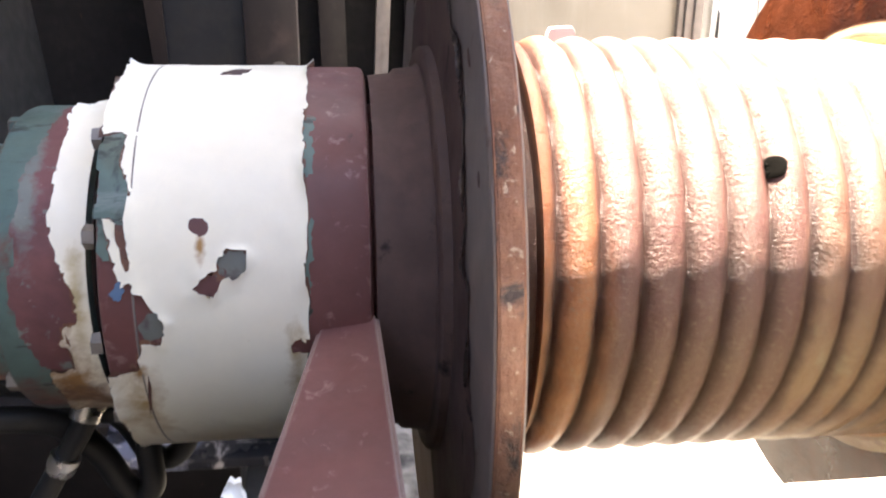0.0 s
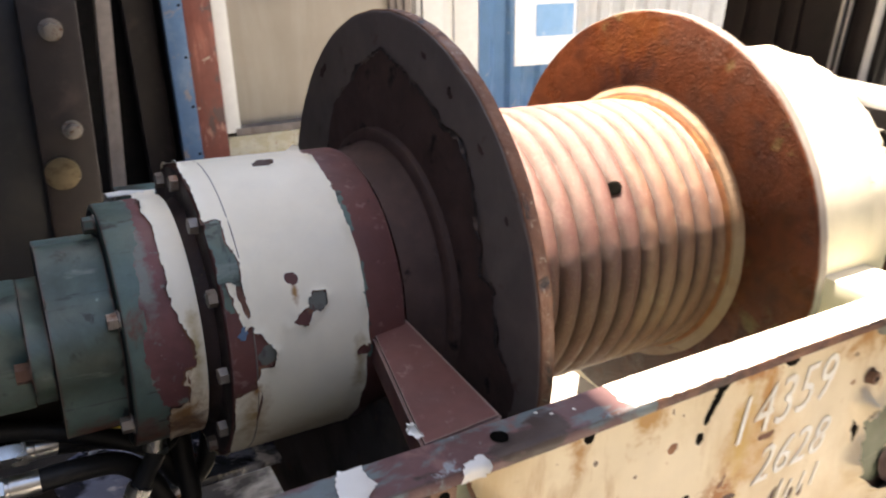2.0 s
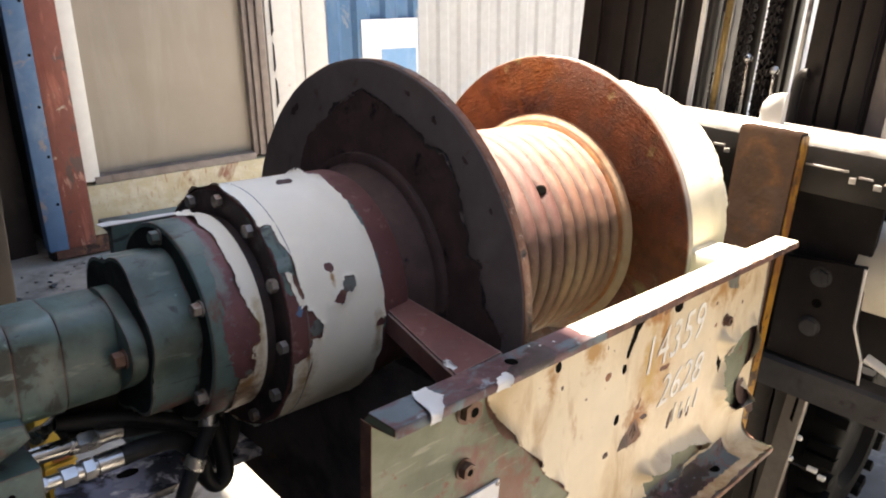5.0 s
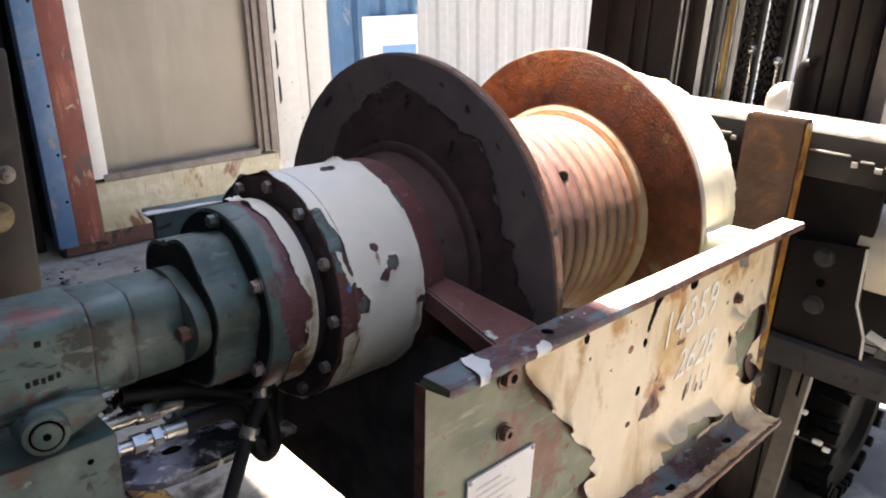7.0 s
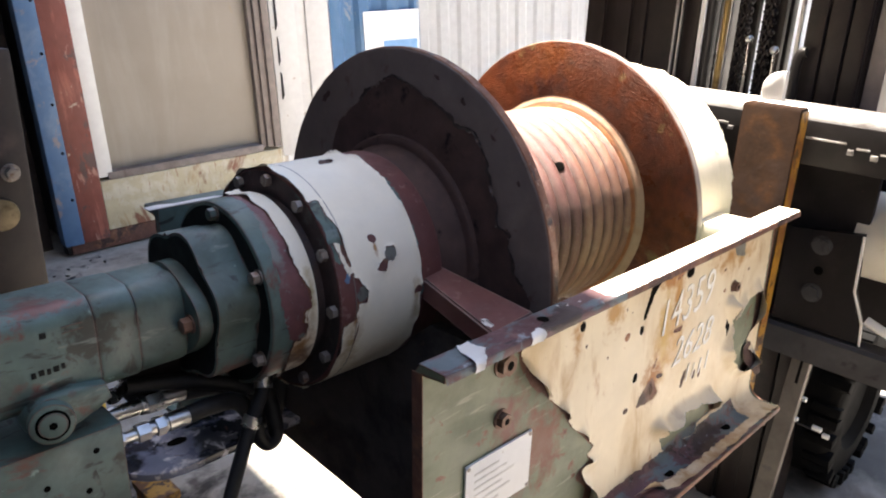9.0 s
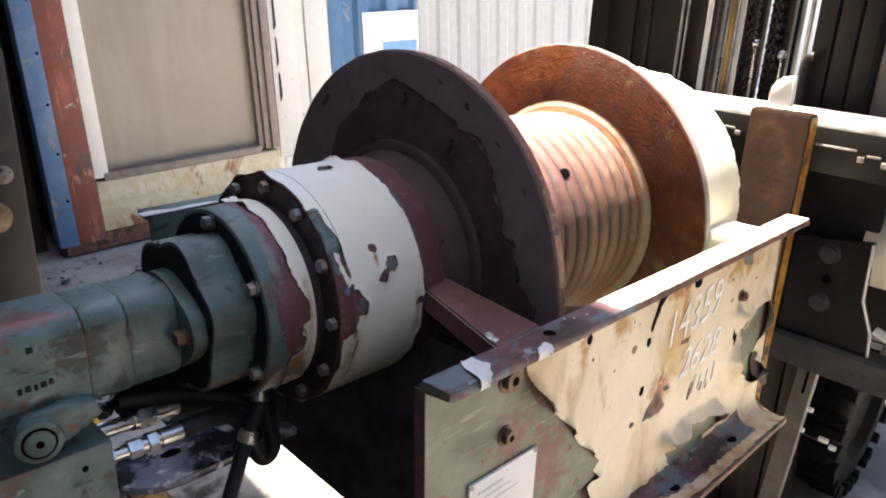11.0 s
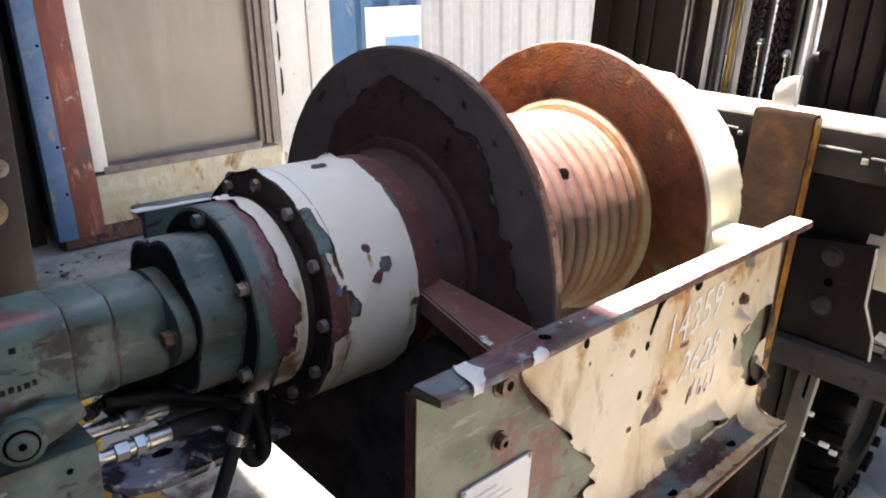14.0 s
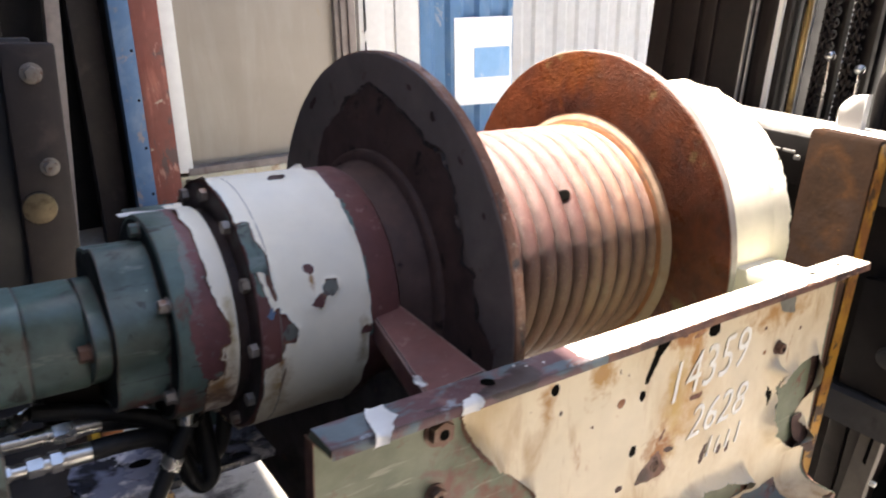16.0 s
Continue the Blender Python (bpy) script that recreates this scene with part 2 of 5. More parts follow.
M_lip = weather("oily_brown_lip", (0.060, 0.038, 0.036), [
    ("n", (0.095, 0.11, 0.095), 16, 0.56, 0.08, None, 0.2),
    ("n", (0.025, 0.020, 0.018), 9, 0.52, 0.12, None, 0),
    ("n", (0.20, 0.13, 0.05), 30, 0.66, 0.06, None, 0)], 0.5, bump=0.4, bump_scale=80, var=0.3, spec=0.3)
M_wornpurple = weather("speckled_purple_primer", (0.17, 0.06, 0.06), [
    ("n", (0.11, 0.04, 0.045), 9, 0.48, 0.15, None, 0),
    ("s", (0.16, 0.17, 0.155), (-0.232, 0.27, 0.10), (0.012, 0.12, 0.08), 0.7, 60),
    ("n", (0.17, 0.19, 0.175), 45, 0.60, 0.05, None, 0),
    ("n", (0.30, 0.24, 0.2), 90, 0.66, 0.05, None, 0)], 0.55, bump=0.25, bump_scale=90, var=0.25)
M_rim = weather("pitted_brown_rim", (0.20, 0.082, 0.045), [
    ("n", (0.26, 0.12, 0.07), 30, 0.5, 0.12, None, 0),
    ("n", (0.05, 0.028, 0.024), 22, 0.55, 0.08, None, 0.4),
    ("n", (0.42, 0.30, 0.22), 110, 0.60, 0.06, None, 0)], 0.6, bump=0.8, bump_scale=160, var=0.3, depth=0.003)
# worn coat whose pale colour carries the sunlight on the rail
M_sunlit_rail = weather("worn_sunlit_rail_paint", (0.70, 0.66, 0.57), [
    ("n", (0.55, 0.45, 0.33), 12, 0.52, 0.15, None, 0),
    ("n", (0.24, 0.11, 0.06), 24, 0.64, 0.05, (0.6, 1.5, 1), 0.4),
    ("n", (0.10, 0.05, 0.04), 24, 0.70, 0.04, (0.6, 1.5, 1), 0.4)], 0.5, bump=0.2, bump_scale=60, var=0.1)
M_rust = surface("rusted_steel", [RUST, ((0.40, 0.17, 0.06), 14, 0.5, 0.15, None), (DARKRUST, 9, 0.55, 0.12, None), ((0.42, 0.30, 0.16), 25, 0.66, 0.08, None)], 0.55, bump=0.6, bump_scale=110, var=0.3, depth=0.003)
def barrel_material():
    """Rust at the first turns, purple primer, then worn cream paint along the drum."""
    m, n, l, bs = mat("worn_drum_paint")
    co = n.new("ShaderNodeTexCoord").outputs["Object"]
    sx = n.new("ShaderNodeSeparateXYZ")
    l.new(co, sx.inputs[0])
    jit = noise_node(n, l, 7, 5, 0.6, 0.2, None, co)
    ad = n.new("ShaderNodeMath")
    ad.operation = "MULTIPLY_ADD"
    ad.inputs[1].default_value = 0.05
    l.new(jit, ad.inputs[0])
    l.new(sx.outputs["X"], ad.inputs[2])
    x = ad.outputs[0]
    rust = mix_node(n, l, step_node(n, l, noise_node(n, l, 18, 6), 0.4, 0.7), (0.30, 0.115, 0.052), (0.20, 0.065, 0.03))
    prim = mix_node(n, l, step_node(n, l, noise_node(n, l, 10, 6), 0.4, 0.65), (0.130, 0.052, 0.044), (0.160, 0.080, 0.064))
    cream = mix_node(n, l, step_node(n, l, noise_node(n, l, 12, 7), 0.42, 0.7), (0.225, 0.120, 0.080), (0.145, 0.056, 0.038))
    cream = mix_node(n, l, step_node(n, l, noise_node(n, l, 22, 6, 0.6, 0.3), 0.58, 0.7), cream, (0.27, 0.185, 0.13))
    c1 = mix_node(n, l, step_node(n, l, x, -0.095, -0.080), rust, prim)
    c2 = mix_node(n, l, step_node(n, l, x, 0.068, 0.080), c1, cream)
    c3 = mix_node(n, l, step_node(n, l, noise_node(n, l, 300, 4, 0.75), 0.54, 0.68), c2, (0.22, 0.135, 0.10))
    # rust in the grooves between the turns, with their shade painted in as well
    mp = n.new("ShaderNodeMapping")
    mp.inputs["Scale"].default_value = (0, 1, 1)
    mp.inputs["Location"].default_value = (0, WORG.y - CY, WORG.z - CZ)
    l.new(co, mp.inputs["Vector"])
    ln = n.new("ShaderNodeVectorMath")
    ln.operation = "LENGTH"
    l.new(mp.outputs[0], ln.inputs[0])
    jt = n.new("ShaderNodeMath")
    jt.operation = "MULTIPLY_ADD"
    jt.inputs[1].default_value = 0.010
    l.new(noise_node(n, l, 35, 6, 0.65, 0.0, None, co), jt.inputs[0])
    l.new(ln.outputs["Value"], jt.inputs[2])
    c3 = mix_node(n, l, step_node(n, l, jt.outputs[0], 0.1985, 0.1920), c3, (0.060, 0.021, 0.014))
    l.new(c3, bs.inputs["Base Color"])
    bs.inputs["Roughness"].default_value = 0.42
    bs.inputs["Specular IOR Level"].default_value = 0.50
    bp = n.new("ShaderNodeBump")
    bp.inputs["Strength"].default_value, bp.inputs["Distance"].default_value = 0.75, 0.0030
    l.new(noise_node(n, l, 230, 5, 0.75), bp.inputs["Height"])
    l.new(bp.outputs["Normal"], bs.inputs["Normal"])
    return m


M_barrel = barrel_material()
M_rustwet = surface("greasy_rusted_steel", [(0.095, 0.026, 0.011), ((0.168, 0.052, 0.014), 6, 0.5, 0.2, None), ((0.17, 0.125, 0.055), 11, 0.62, 0.08, None), ((0.05, 0.016, 0.011), 13, 0.55, 0.12, None)], 0.30, bump=0.8, bump_scale=105, var=0.45, depth=0.006, spec=0.2)


def brushed_round(m):
    """Runs the relief of a greasy disc round its axle, as wiped and scraped grease."""
    n, l = m.node_tree.nodes, m.node_tree.links
    co = n.new("ShaderNodeTexCoord").outputs["Object"]
    mp = n.new("ShaderNodeMapping")
    mp.inputs["Scale"].default_value = (0, 1, 1)
    mp.inputs["Location"].default_value = (0, WORG.y - CY, WORG.z - CZ)
    l.new(co, mp.inputs["Vector"])
    ln = n.new("ShaderNodeVectorMath")
    ln.operation = "LENGTH"
    l.new(mp.outputs[0], ln.inputs[0])
    sx = n.new("ShaderNodeSeparateXYZ")
    l.new(mp.outputs[0], sx.inputs[0])
    at = n.new("ShaderNodeMath")
    at.operation = "ARCTAN2"
    l.new(sx.outputs["Z"], at.inputs[0])
    l.new(sx.outputs["Y"], at.inputs[1])
    sc = n.new("ShaderNodeMath")
    sc.operation = "MULTIPLY"
    sc.inputs[1].default_value = 0.11
    l.new(at.outputs[0], sc.inputs[0])
    cb = n.new("ShaderNodeCombineXYZ")
    l.new(ln.outputs["Value"], cb.inputs["X"])
    l.new(sc.outputs[0], cb.inputs["Y"])
    bp = next(x for x in n if x.type == "BUMP")
    grit = n.new("ShaderNodeMath")
    grit.operation = "MULTIPLY_ADD"
    grit.inputs[1].default_value = 0.55
    l.new(noise_node(n, l, 250, 5, 0.7, 0.8, None, co), grit.inputs[0])
    l.new(noise_node(n, l, 240, 6, 0.65, 0.6, None, cb.outputs[0]), grit.inputs[2])
    l.new(grit.outputs[0], bp.inputs["Height"])
    bp.inputs["Strength"].default_value = 0.5


brushed_round(M_rustwet)
M_flange = surface("brown_scaled_steel", [(0.160, 0.122, 0.110), ((0.195, 0.15, 0.132), 10, 0.5, 0.2, None), ((0.10, 0.045, 0.03), 22, 0.62, 0.1, None)], 0.5, bump=0.2, var=0.2)
M_flake = surface("dark_bare_steel", [(0.100, 0.062, 0.055), ((0.135, 0.080, 0.068), 14, 0.5, 0.2, None), ((0.02, 0.013, 0.011), 30, 0.6, 0.1, None)], 0.65, bump=0.35, var=0.3, spec=0.2)
M_fork = surface("fork_steel", [(0.020, 0.0095, 0.005), ((0.045, 0.018, 0.006), 11, 0.52, 0.15, None), ((0.022, 0.013, 0.010), 8, 0.53, 0.15, None), ((0.2, 0.10, 0.025), 30, 0.68, 0.05, None)], 0.75, bump=0.5, var=0.4, spec=0.08)
M_yellow = surface("rusty_yellow_edge_paint", [(0.40, 0.20, 0.022), ((0.22, 0.085, 0.02), 14, 0.46, 0.12, None), ((0.06, 0.03, 0.018), 22, 0.54, 0.06, None)], 0.5, bump=0.2)
M_black = surface("black_machine_paint", [(0.017, 0.014, 0.0138), ((0.03, 0.024, 0.022), 9, 0.55, 0.2, None), ((0.07, 0.04, 0.03), 26, 0.68, 0.06, None)], 0.5, bump=0.12, var=0.3, spec=0.22)
M_mast = surface("dark_mast_steel", [(0.019, 0.013, 0.012), ((0.034, 0.022, 0.019), 5, 0.52, 0.2, (1, 1, 0.2)), ((0.010, 0.008, 0.008), 12, 0.58, 0.1, None)], 0.45, bump=0.1, var=0.3, spec=0.25)
M_steel = surface("bright_steel", [(0.62, 0.61, 0.60), ((0.4, 0.38, 0.36), 40, 0.55, 0.2, None)], 0.26, metal=1.0, bump=0.05, var=0.1)
M_bolt = surface("weathered_zinc", [(0.27, 0.24, 0.22), ((0.14, 0.075, 0.05), 60, 0.52, 0.15, None)], 0.45, metal=0.6, bump=0.2, var=0.2)
M_rustbolt = surface("rusty_bolt", [(0.16, 0.085, 0.06), ((0.28, 0.2, 0.16), 60, 0.55, 0.15, None)], 0.55, metal=0.3, bump=0.3)
M_rubber = surface("black_hose_rubber", [(0.012, 0.012, 0.013), ((0.022, 0.021, 0.021), 30, 0.55, 0.2, None)], 0.5, bump=0.08, spec=0.3)
M_greyflake = surface("grey_green_bare_patch", [(0.16, 0.165, 0.15), ((0.11, 0.09, 0.085), 40, 0.52, 0.1, None)], 0.55, bump=0.15)
M_hole = surface("dark_hole", [(0.003, 0.0025, 0.002)], 0.9, bump=0, spec=0.05)
M_tag = surface("white_data_plate", [(0.72, 0.72, 0.72), ((0.5, 0.48, 0.45), 50, 0.66, 0.08, None)], 0.45, bump=0.05, var=0.06)
M_chalk = weather("white_chalk", (0.88, 0.87, 0.84), [("n", (0.68, 0.58, 0.42), 110, 0.62, 0.06, None, 0), ("n", (0.80, 0.76, 0.68), 18, 0.52, 0.15, None, 0)], 0.85, bump=0.2, bump_scale=150, var=0.05)
M_blue = weather("blue_container_paint", (0.062, 0.135, 0.255), [
    ("n", (0.14, 0.21, 0.31), 5, 0.5, 0.2, None, 0),
    ("n", (0.065, 0.15, 0.29), 7, 0.55, 0.12, (1, 1, 0.5), 0),
    ("n", (0.22, 0.19, 0.20), 7, 0.57, 0.06, (1, 1, 0.8), 0.2),
    ("n", (0.16, 0.07, 0.05), 18, 0.68, 0.04, None, 0.4)], 0.5, bump=0.1, bump_scale=35, var=0.14)
M_red = weather("oxide_red_paint", (0.19, 0.052, 0.037), [
    ("n", (0.23, 0.065, 0.045), 5, 0.48, 0.2, (1, 1, 0.3), 0),
    ("n", (0.36, 0.12, 0.08), 10, 0.54, 0.15, (1.5, 1, 0.3), 0),
    ("n", (0.10, 0.055, 0.05), 9, 0.545, 0.06, (1, 1, 0.6), 0.3),
    ("n", (0.40, 0.20, 0.15), 13, 0.60, 0.05, (1.5, 1, 0.5), 0.2),
    ("n", (0.44, 0.36, 0.28), 16, 0.66, 0.03, None, 0)], 0.6, bump=0.2, bump_scale=35, var=0.18)
M_panel = weather("beige_panel_paint", (0.288, 0.246, 0.202), [
    ("n", (0.275, 0.238, 0.193), 2.0, 0.46, 0.3, (1, 1, 0.3), 0),
    ("n", (0.345, 0.305, 0.255), 3.5, 0.52, 0.25, (1.5, 1, 0.25), 0),
    ("n", (0.30, 0.235, 0.16), 9, 0.66, 0.12, (1, 1, 0.4), 0),
    ("n", (0.17, 0.11, 0.06), 14, 0.735, 0.04, (1, 1, 0.5), 0)], 0.5, bump=0.05, bump_scale=18, var=0.07)
M_trim = surface("white_trim_paint", [(0.72, 0.70, 0.67), ((0.4, 0.28, 0.2), 17, 0.67, 0.05, None)], 0.5, bump=0.05, var=0.08)
M_sill = weather("peeling_cream_sill", (0.52, 0.45, 0.30), [
    ("n", (0.60, 0.55, 0.43), 9, 0.46, 0.15, None, 0),
    ("n", (0.38, 0.21, 0.08), 7, 0.60, 0.12, (1, 1, 0.6), 0),
    ("n", (0.36, 0.19, 0.12), 34, 0.61, 0.06, (2.0, 1, 0.4), 0.3),
    ("n", (0.16, 0.11, 0.07), 46, 0.66, 0.05, (2.0, 1, 0.5), 0.3),
    ("n", (0.24, 0.10, 0.06), 5, 0.585, 0.06, (1, 1, 0.8), 0.3)], 0.6, bump=0.2, bump_scale=40, var=0.15)
M_jamb = surface("grey_brown_steel", [(0.22, 0.18, 0.16), ((0.14, 0.10, 0.09), 6, 0.52, 0.15, (1, 1, 0.3))], 0.5, bump=0.06)
M_corr = surface("white_corrugated_paint", [(0.90, 0.89, 0.875), ((0.84, 0.83, 0.81), 3, 0.52, 0.2, (1, 1, 0.25)), ((0.40, 0.37, 0.34), 40, 0.72, 0.03, None)], 0.5, bump=0.04, var=0.08)
M_ivory = weather("ivory_machine_paint", (0.72, 0.66, 0.54), [
    ("n", (0.58, 0.50, 0.38), 6, 0.55, 0.2, None, 0),
    ("n", (0.42, 0.26, 0.12), 9, 0.64, 0.07, (1, 1, 0.4), 0),
    ("n", (0.16, 0.08, 0.05), 26, 0.69, 0.04, None, 0.4)], 0.5, bump=0.1, bump_scale=50, var=0.09)
M_ground = weather("yard_concrete", (0.35, 0.325, 0.295), [
    ("n", (0.29, 0.268, 0.245), 1.3, 0.48, 0.2, None, 0),
    ("n", (0.085, 0.072, 0.070), 6, 0.58, 0.1, None, 0),
    ("n", (0.12, 0.085, 0.075), 2.6, 0.56, 0.12, None, 0),
    # yard shade put into the colour as four darker areas, also cutting bounce light
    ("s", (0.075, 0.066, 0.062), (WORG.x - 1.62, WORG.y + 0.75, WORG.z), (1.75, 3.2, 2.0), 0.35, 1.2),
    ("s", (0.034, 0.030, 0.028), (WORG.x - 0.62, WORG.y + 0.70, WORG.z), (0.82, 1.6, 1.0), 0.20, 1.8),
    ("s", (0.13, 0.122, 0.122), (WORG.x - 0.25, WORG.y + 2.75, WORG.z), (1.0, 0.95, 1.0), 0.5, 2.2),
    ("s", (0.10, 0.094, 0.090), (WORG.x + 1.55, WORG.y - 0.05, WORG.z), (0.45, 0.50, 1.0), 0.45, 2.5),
    ("n", (0.24, 0.225, 0.215), 30, 0.64, 0.1, None, 0),
    ("n", (0.06, 0.052, 0.05), 45, 0.66, 0.05, None, 0.5)], 0.85, bump=0.4, bump_scale=40, var=0.2)
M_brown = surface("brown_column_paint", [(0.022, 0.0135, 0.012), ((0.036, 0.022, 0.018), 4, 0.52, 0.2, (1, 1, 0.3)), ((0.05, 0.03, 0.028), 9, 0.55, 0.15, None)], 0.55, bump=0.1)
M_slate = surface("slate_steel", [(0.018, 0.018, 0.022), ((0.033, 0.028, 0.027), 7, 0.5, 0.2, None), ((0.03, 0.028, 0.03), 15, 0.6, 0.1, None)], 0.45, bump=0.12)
M_brass = surface("dull_brass", [(0.17, 0.135, 0.09), ((0.08, 0.06, 0.04), 40, 0.5, 0.2, None)], 0.4, metal=0.8, bump=0.3, bump_scale=90)
M_gold = surface("greasy_gold_rod", [(0.42, 0.29, 0.12), ((0.16, 0.10, 0.045), 30, 0.55, 0.15, None)], 0.35, metal=0.7, bump=0.1)
M_lightblock = surface("dark_light_block", [(0.03, 0.027, 0.027), ((0.05, 0.04, 0.04), 2, 0.5, 0.2, None)], 0.6, bump=0.05)
M_footplate = surface("scuffed_blue_white_paint", [(0.19, 0.21, 0.30), ((0.022, 0.024, 0.035), 9, 0.46, 0.08, None), ((0.62, 0.61, 0.66), 16, 0.56, 0.06, None), (DARKRUST, 28, 0.66, 0.05, None)], 0.24, bump=0.2, bump_scale=40)
M_rimrust = surface("grained_rim_rust", [(0.20, 0.08, 0.045), ((0.29, 0.125, 0.065), 30, 0.5, 0.12, None), ((0.07, 0.035, 0.026), 55, 0.58, 0.1, None), ((0.30, 0.2, 0.15), 120, 0.64, 0.05, None)], 0.6, bump=0.5, bump_scale=180)
M_worn = surface("worn_bare_steel", [(0.42, 0.40, 0.38), ((0.16, 0.13, 0.12), 12, 0.55, 0.1, (1, 0.4, 1)), ((0.55, 0.53, 0.50), 30, 0.55, 0.15, None)], 0.4, metal=0.3, bump=0.1)
M_ring = weather("tan_worn_ring_paint", (0.30, 0.195, 0.13), [
    ("n", (0.25, 0.135, 0.08), 14, 0.5, 0.12, None, 0),
    ("n", (0.16, 0.07, 0.04), 26, 0.6, 0.06, None, 0.3)], 0.45, bump=0.4, bump_scale=120, var=0.2)
M_print = surface("faded_print", [(0.60, 0.59, 0.57), ((0.68, 0.66, 0.65), 60, 0.5, 0.1, None)], 0.5, bump=0)
M_hubedge = weather("chipped_hub_edge", (0.035, 0.022, 0.019), [
    ("n", (0.17, 0.12, 0.10), 26, 0.55, 0.06, None, 0.3)], 0.5, bump=0.3, bump_scale=90)
M_dullsheet = surface("dull_grey_sheet", [(0.055, 0.052, 0.052), ((0.08, 0.075, 0.075), 4, 0.5, 0.2, None), ((0.03, 0.027, 0.027), 18, 0.6, 0.08, None)], 0.6, bump=0.1, spec=0.25)
# worn blue, lightened to put the strong light on this wall into the colour
M_paleblue = weather("lit_blue_paint", (0.20, 0.40, 0.66), [
    ("n", (0.32, 0.50, 0.70), 5, 0.5, 0.2, (1, 1, 0.4), 0),
    ("n", (0.62, 0.66, 0.70), 8, 0.62, 0.06, (1, 1, 0.6), 0),
    ("n", (0.25, 0.12, 0.08), 15, 0.70, 0.04, None, 0.3)], 0.5, bump=0.08, bump_scale=30, var=0.1)
M_brace = surface("grey_brown_brace_paint", [(0.15, 0.13, 0.11), ((0.10, 0.085, 0.072), 6, 0.5, 0.2, None), ((0.11, 0.1, 0.09), 22, 0.62, 0.08, None)], 0.6, bump=0.1, spec=0.3)
M_tyre = surface("dull_tyre_rubber", [(0.006, 0.0058, 0.0058), ((0.012, 0.011, 0.011), 14, 0.55, 0.2, None)], 0.85, bump=0.2, spec=0.08)
M_redhose = surface("dark_red_rubber", [(0.16, 0.012, 0.02)], 0.4, bump=0.05)
M_yellowclean = surface("yellow_box_paint", [(0.62, 0.40, 0.05), ((0.30, 0.17, 0.04), 12, 0.6, 0.08, None), ((0.1, 0.05, 0.03), 20, 0.68, 0.04, None)], 0.5, bump=0.1)
M_rustyellow = surface("rusted_yellow_paint", [(0.36, 0.19, 0.025), ((0.10, 0.042, 0.018), 11, 0.47, 0.06, None), ((0.045, 0.022, 0.014), 26, 0.55, 0.06, None)], 0.6, bump=0.4)
M_endplate = surface("oily_brown_plate", [(0.085, 0.068, 0.060), ((0.035, 0.026, 0.023), 6, 0.5, 0.15, None), ((0.09, 0.06, 0.045), 24, 0.62, 0.08, None)], 0.7, bump=0.15, spec=0.12)
M_sunblock = surface("grey_sun_block", [(0.35, 0.35, 0.35), ((0.28, 0.27, 0.26), 2, 0.5, 0.2, None)], 0.6, bump=0.05)

# ---- building helpers ----
ORIGIN = {}


def thing(name, m, label, category, group="", kind=""):
    """An empty at m; its parts are given in the coordinates of the frame that m moves, less the base."""
    ob = new(name)
    ob.empty_display_size = 0.05
    ob.matrix_world = m
    ORIGIN[ob] = Vector((0, 0, 0))
    return tagged(ob, label, category, group, kind)


def based(name, frame_m, base, label, category, group="", kind=""):
    ob = thing(name, frame_m @ Matrix.Translation(base), label, category, group, kind)
    ORIGIN[ob] = Vector(base)
    return ob


def part(name, bm, material, parent, label="", smooth=40):
    me = bpy.data.meshes.new(name)
    o = ORIGIN[parent]
    if o.length:
        bmesh.ops.translate(bm, vec=-o, verts=bm.verts)
    bmesh.ops.recalc_face_normals(bm, faces=bm.faces)
    bm.to_mesh(me)
    bm.free()
    if smooth:
        me.polygons.foreach_set("use_smooth", [True] * len(me.polygons))
        me.set_sharp_from_angle(angle=radians(smooth))
    me.materials.append(material)
    ob = new(name, me)
    ob.parent = parent
    ORIGIN[ob] = o
    return tagged(ob, label)


def box(x0, x1, y0, y1, z0, z1, bevel=0.003, bm=None, m=None):
    bm = bm or bmesh.new()
    c = Matrix.LocRotScale(((x0 + x1) / 2, (y0 + y1) / 2, (z0 + z1) / 2), None, (x1 - x0, y1 - y0, z1 - z0))
    r = bmesh.ops.create_cube(bm, size=1, matrix=(m or Matrix()) @ c)
    if bevel:
        edges = list({e for v in r["verts"] for e in v.link_edges})
        bmesh.ops.bevel(bm, geom=edges, offset=bevel, segments=2, affect="EDGES", profile=0.6)
    return bm


def extrude_poly(pts, axis, a0, a1, bevel=0.0, bm=None):
    """A polygon in the two other axes, drawn out along axis from a0 to a1."""
    bm = bm or bmesh.new()

    def place(p, a):
        q = list(p)
        q.insert(axis, a)
        return q

    lo = [bm.verts.new(place(p, a0)) for p in pts]
    hi = [bm.verts.new(place(p, a1)) for p in pts]
    k = len(pts)
    faces = [bm.faces.new(lo), bm.faces.new(hi[::-1])]
    faces += [bm.faces.new((lo[i], hi[i], hi[(i + 1) % k], lo[(i + 1) % k])) for i in range(k)]
    if bevel:
        es = list({e for f in faces[:2] for e in f.edges})
        bmesh.ops.bevel(bm, geom=es, offset=bevel, segments=2, affect="EDGES", profile=0.6)
    return bm



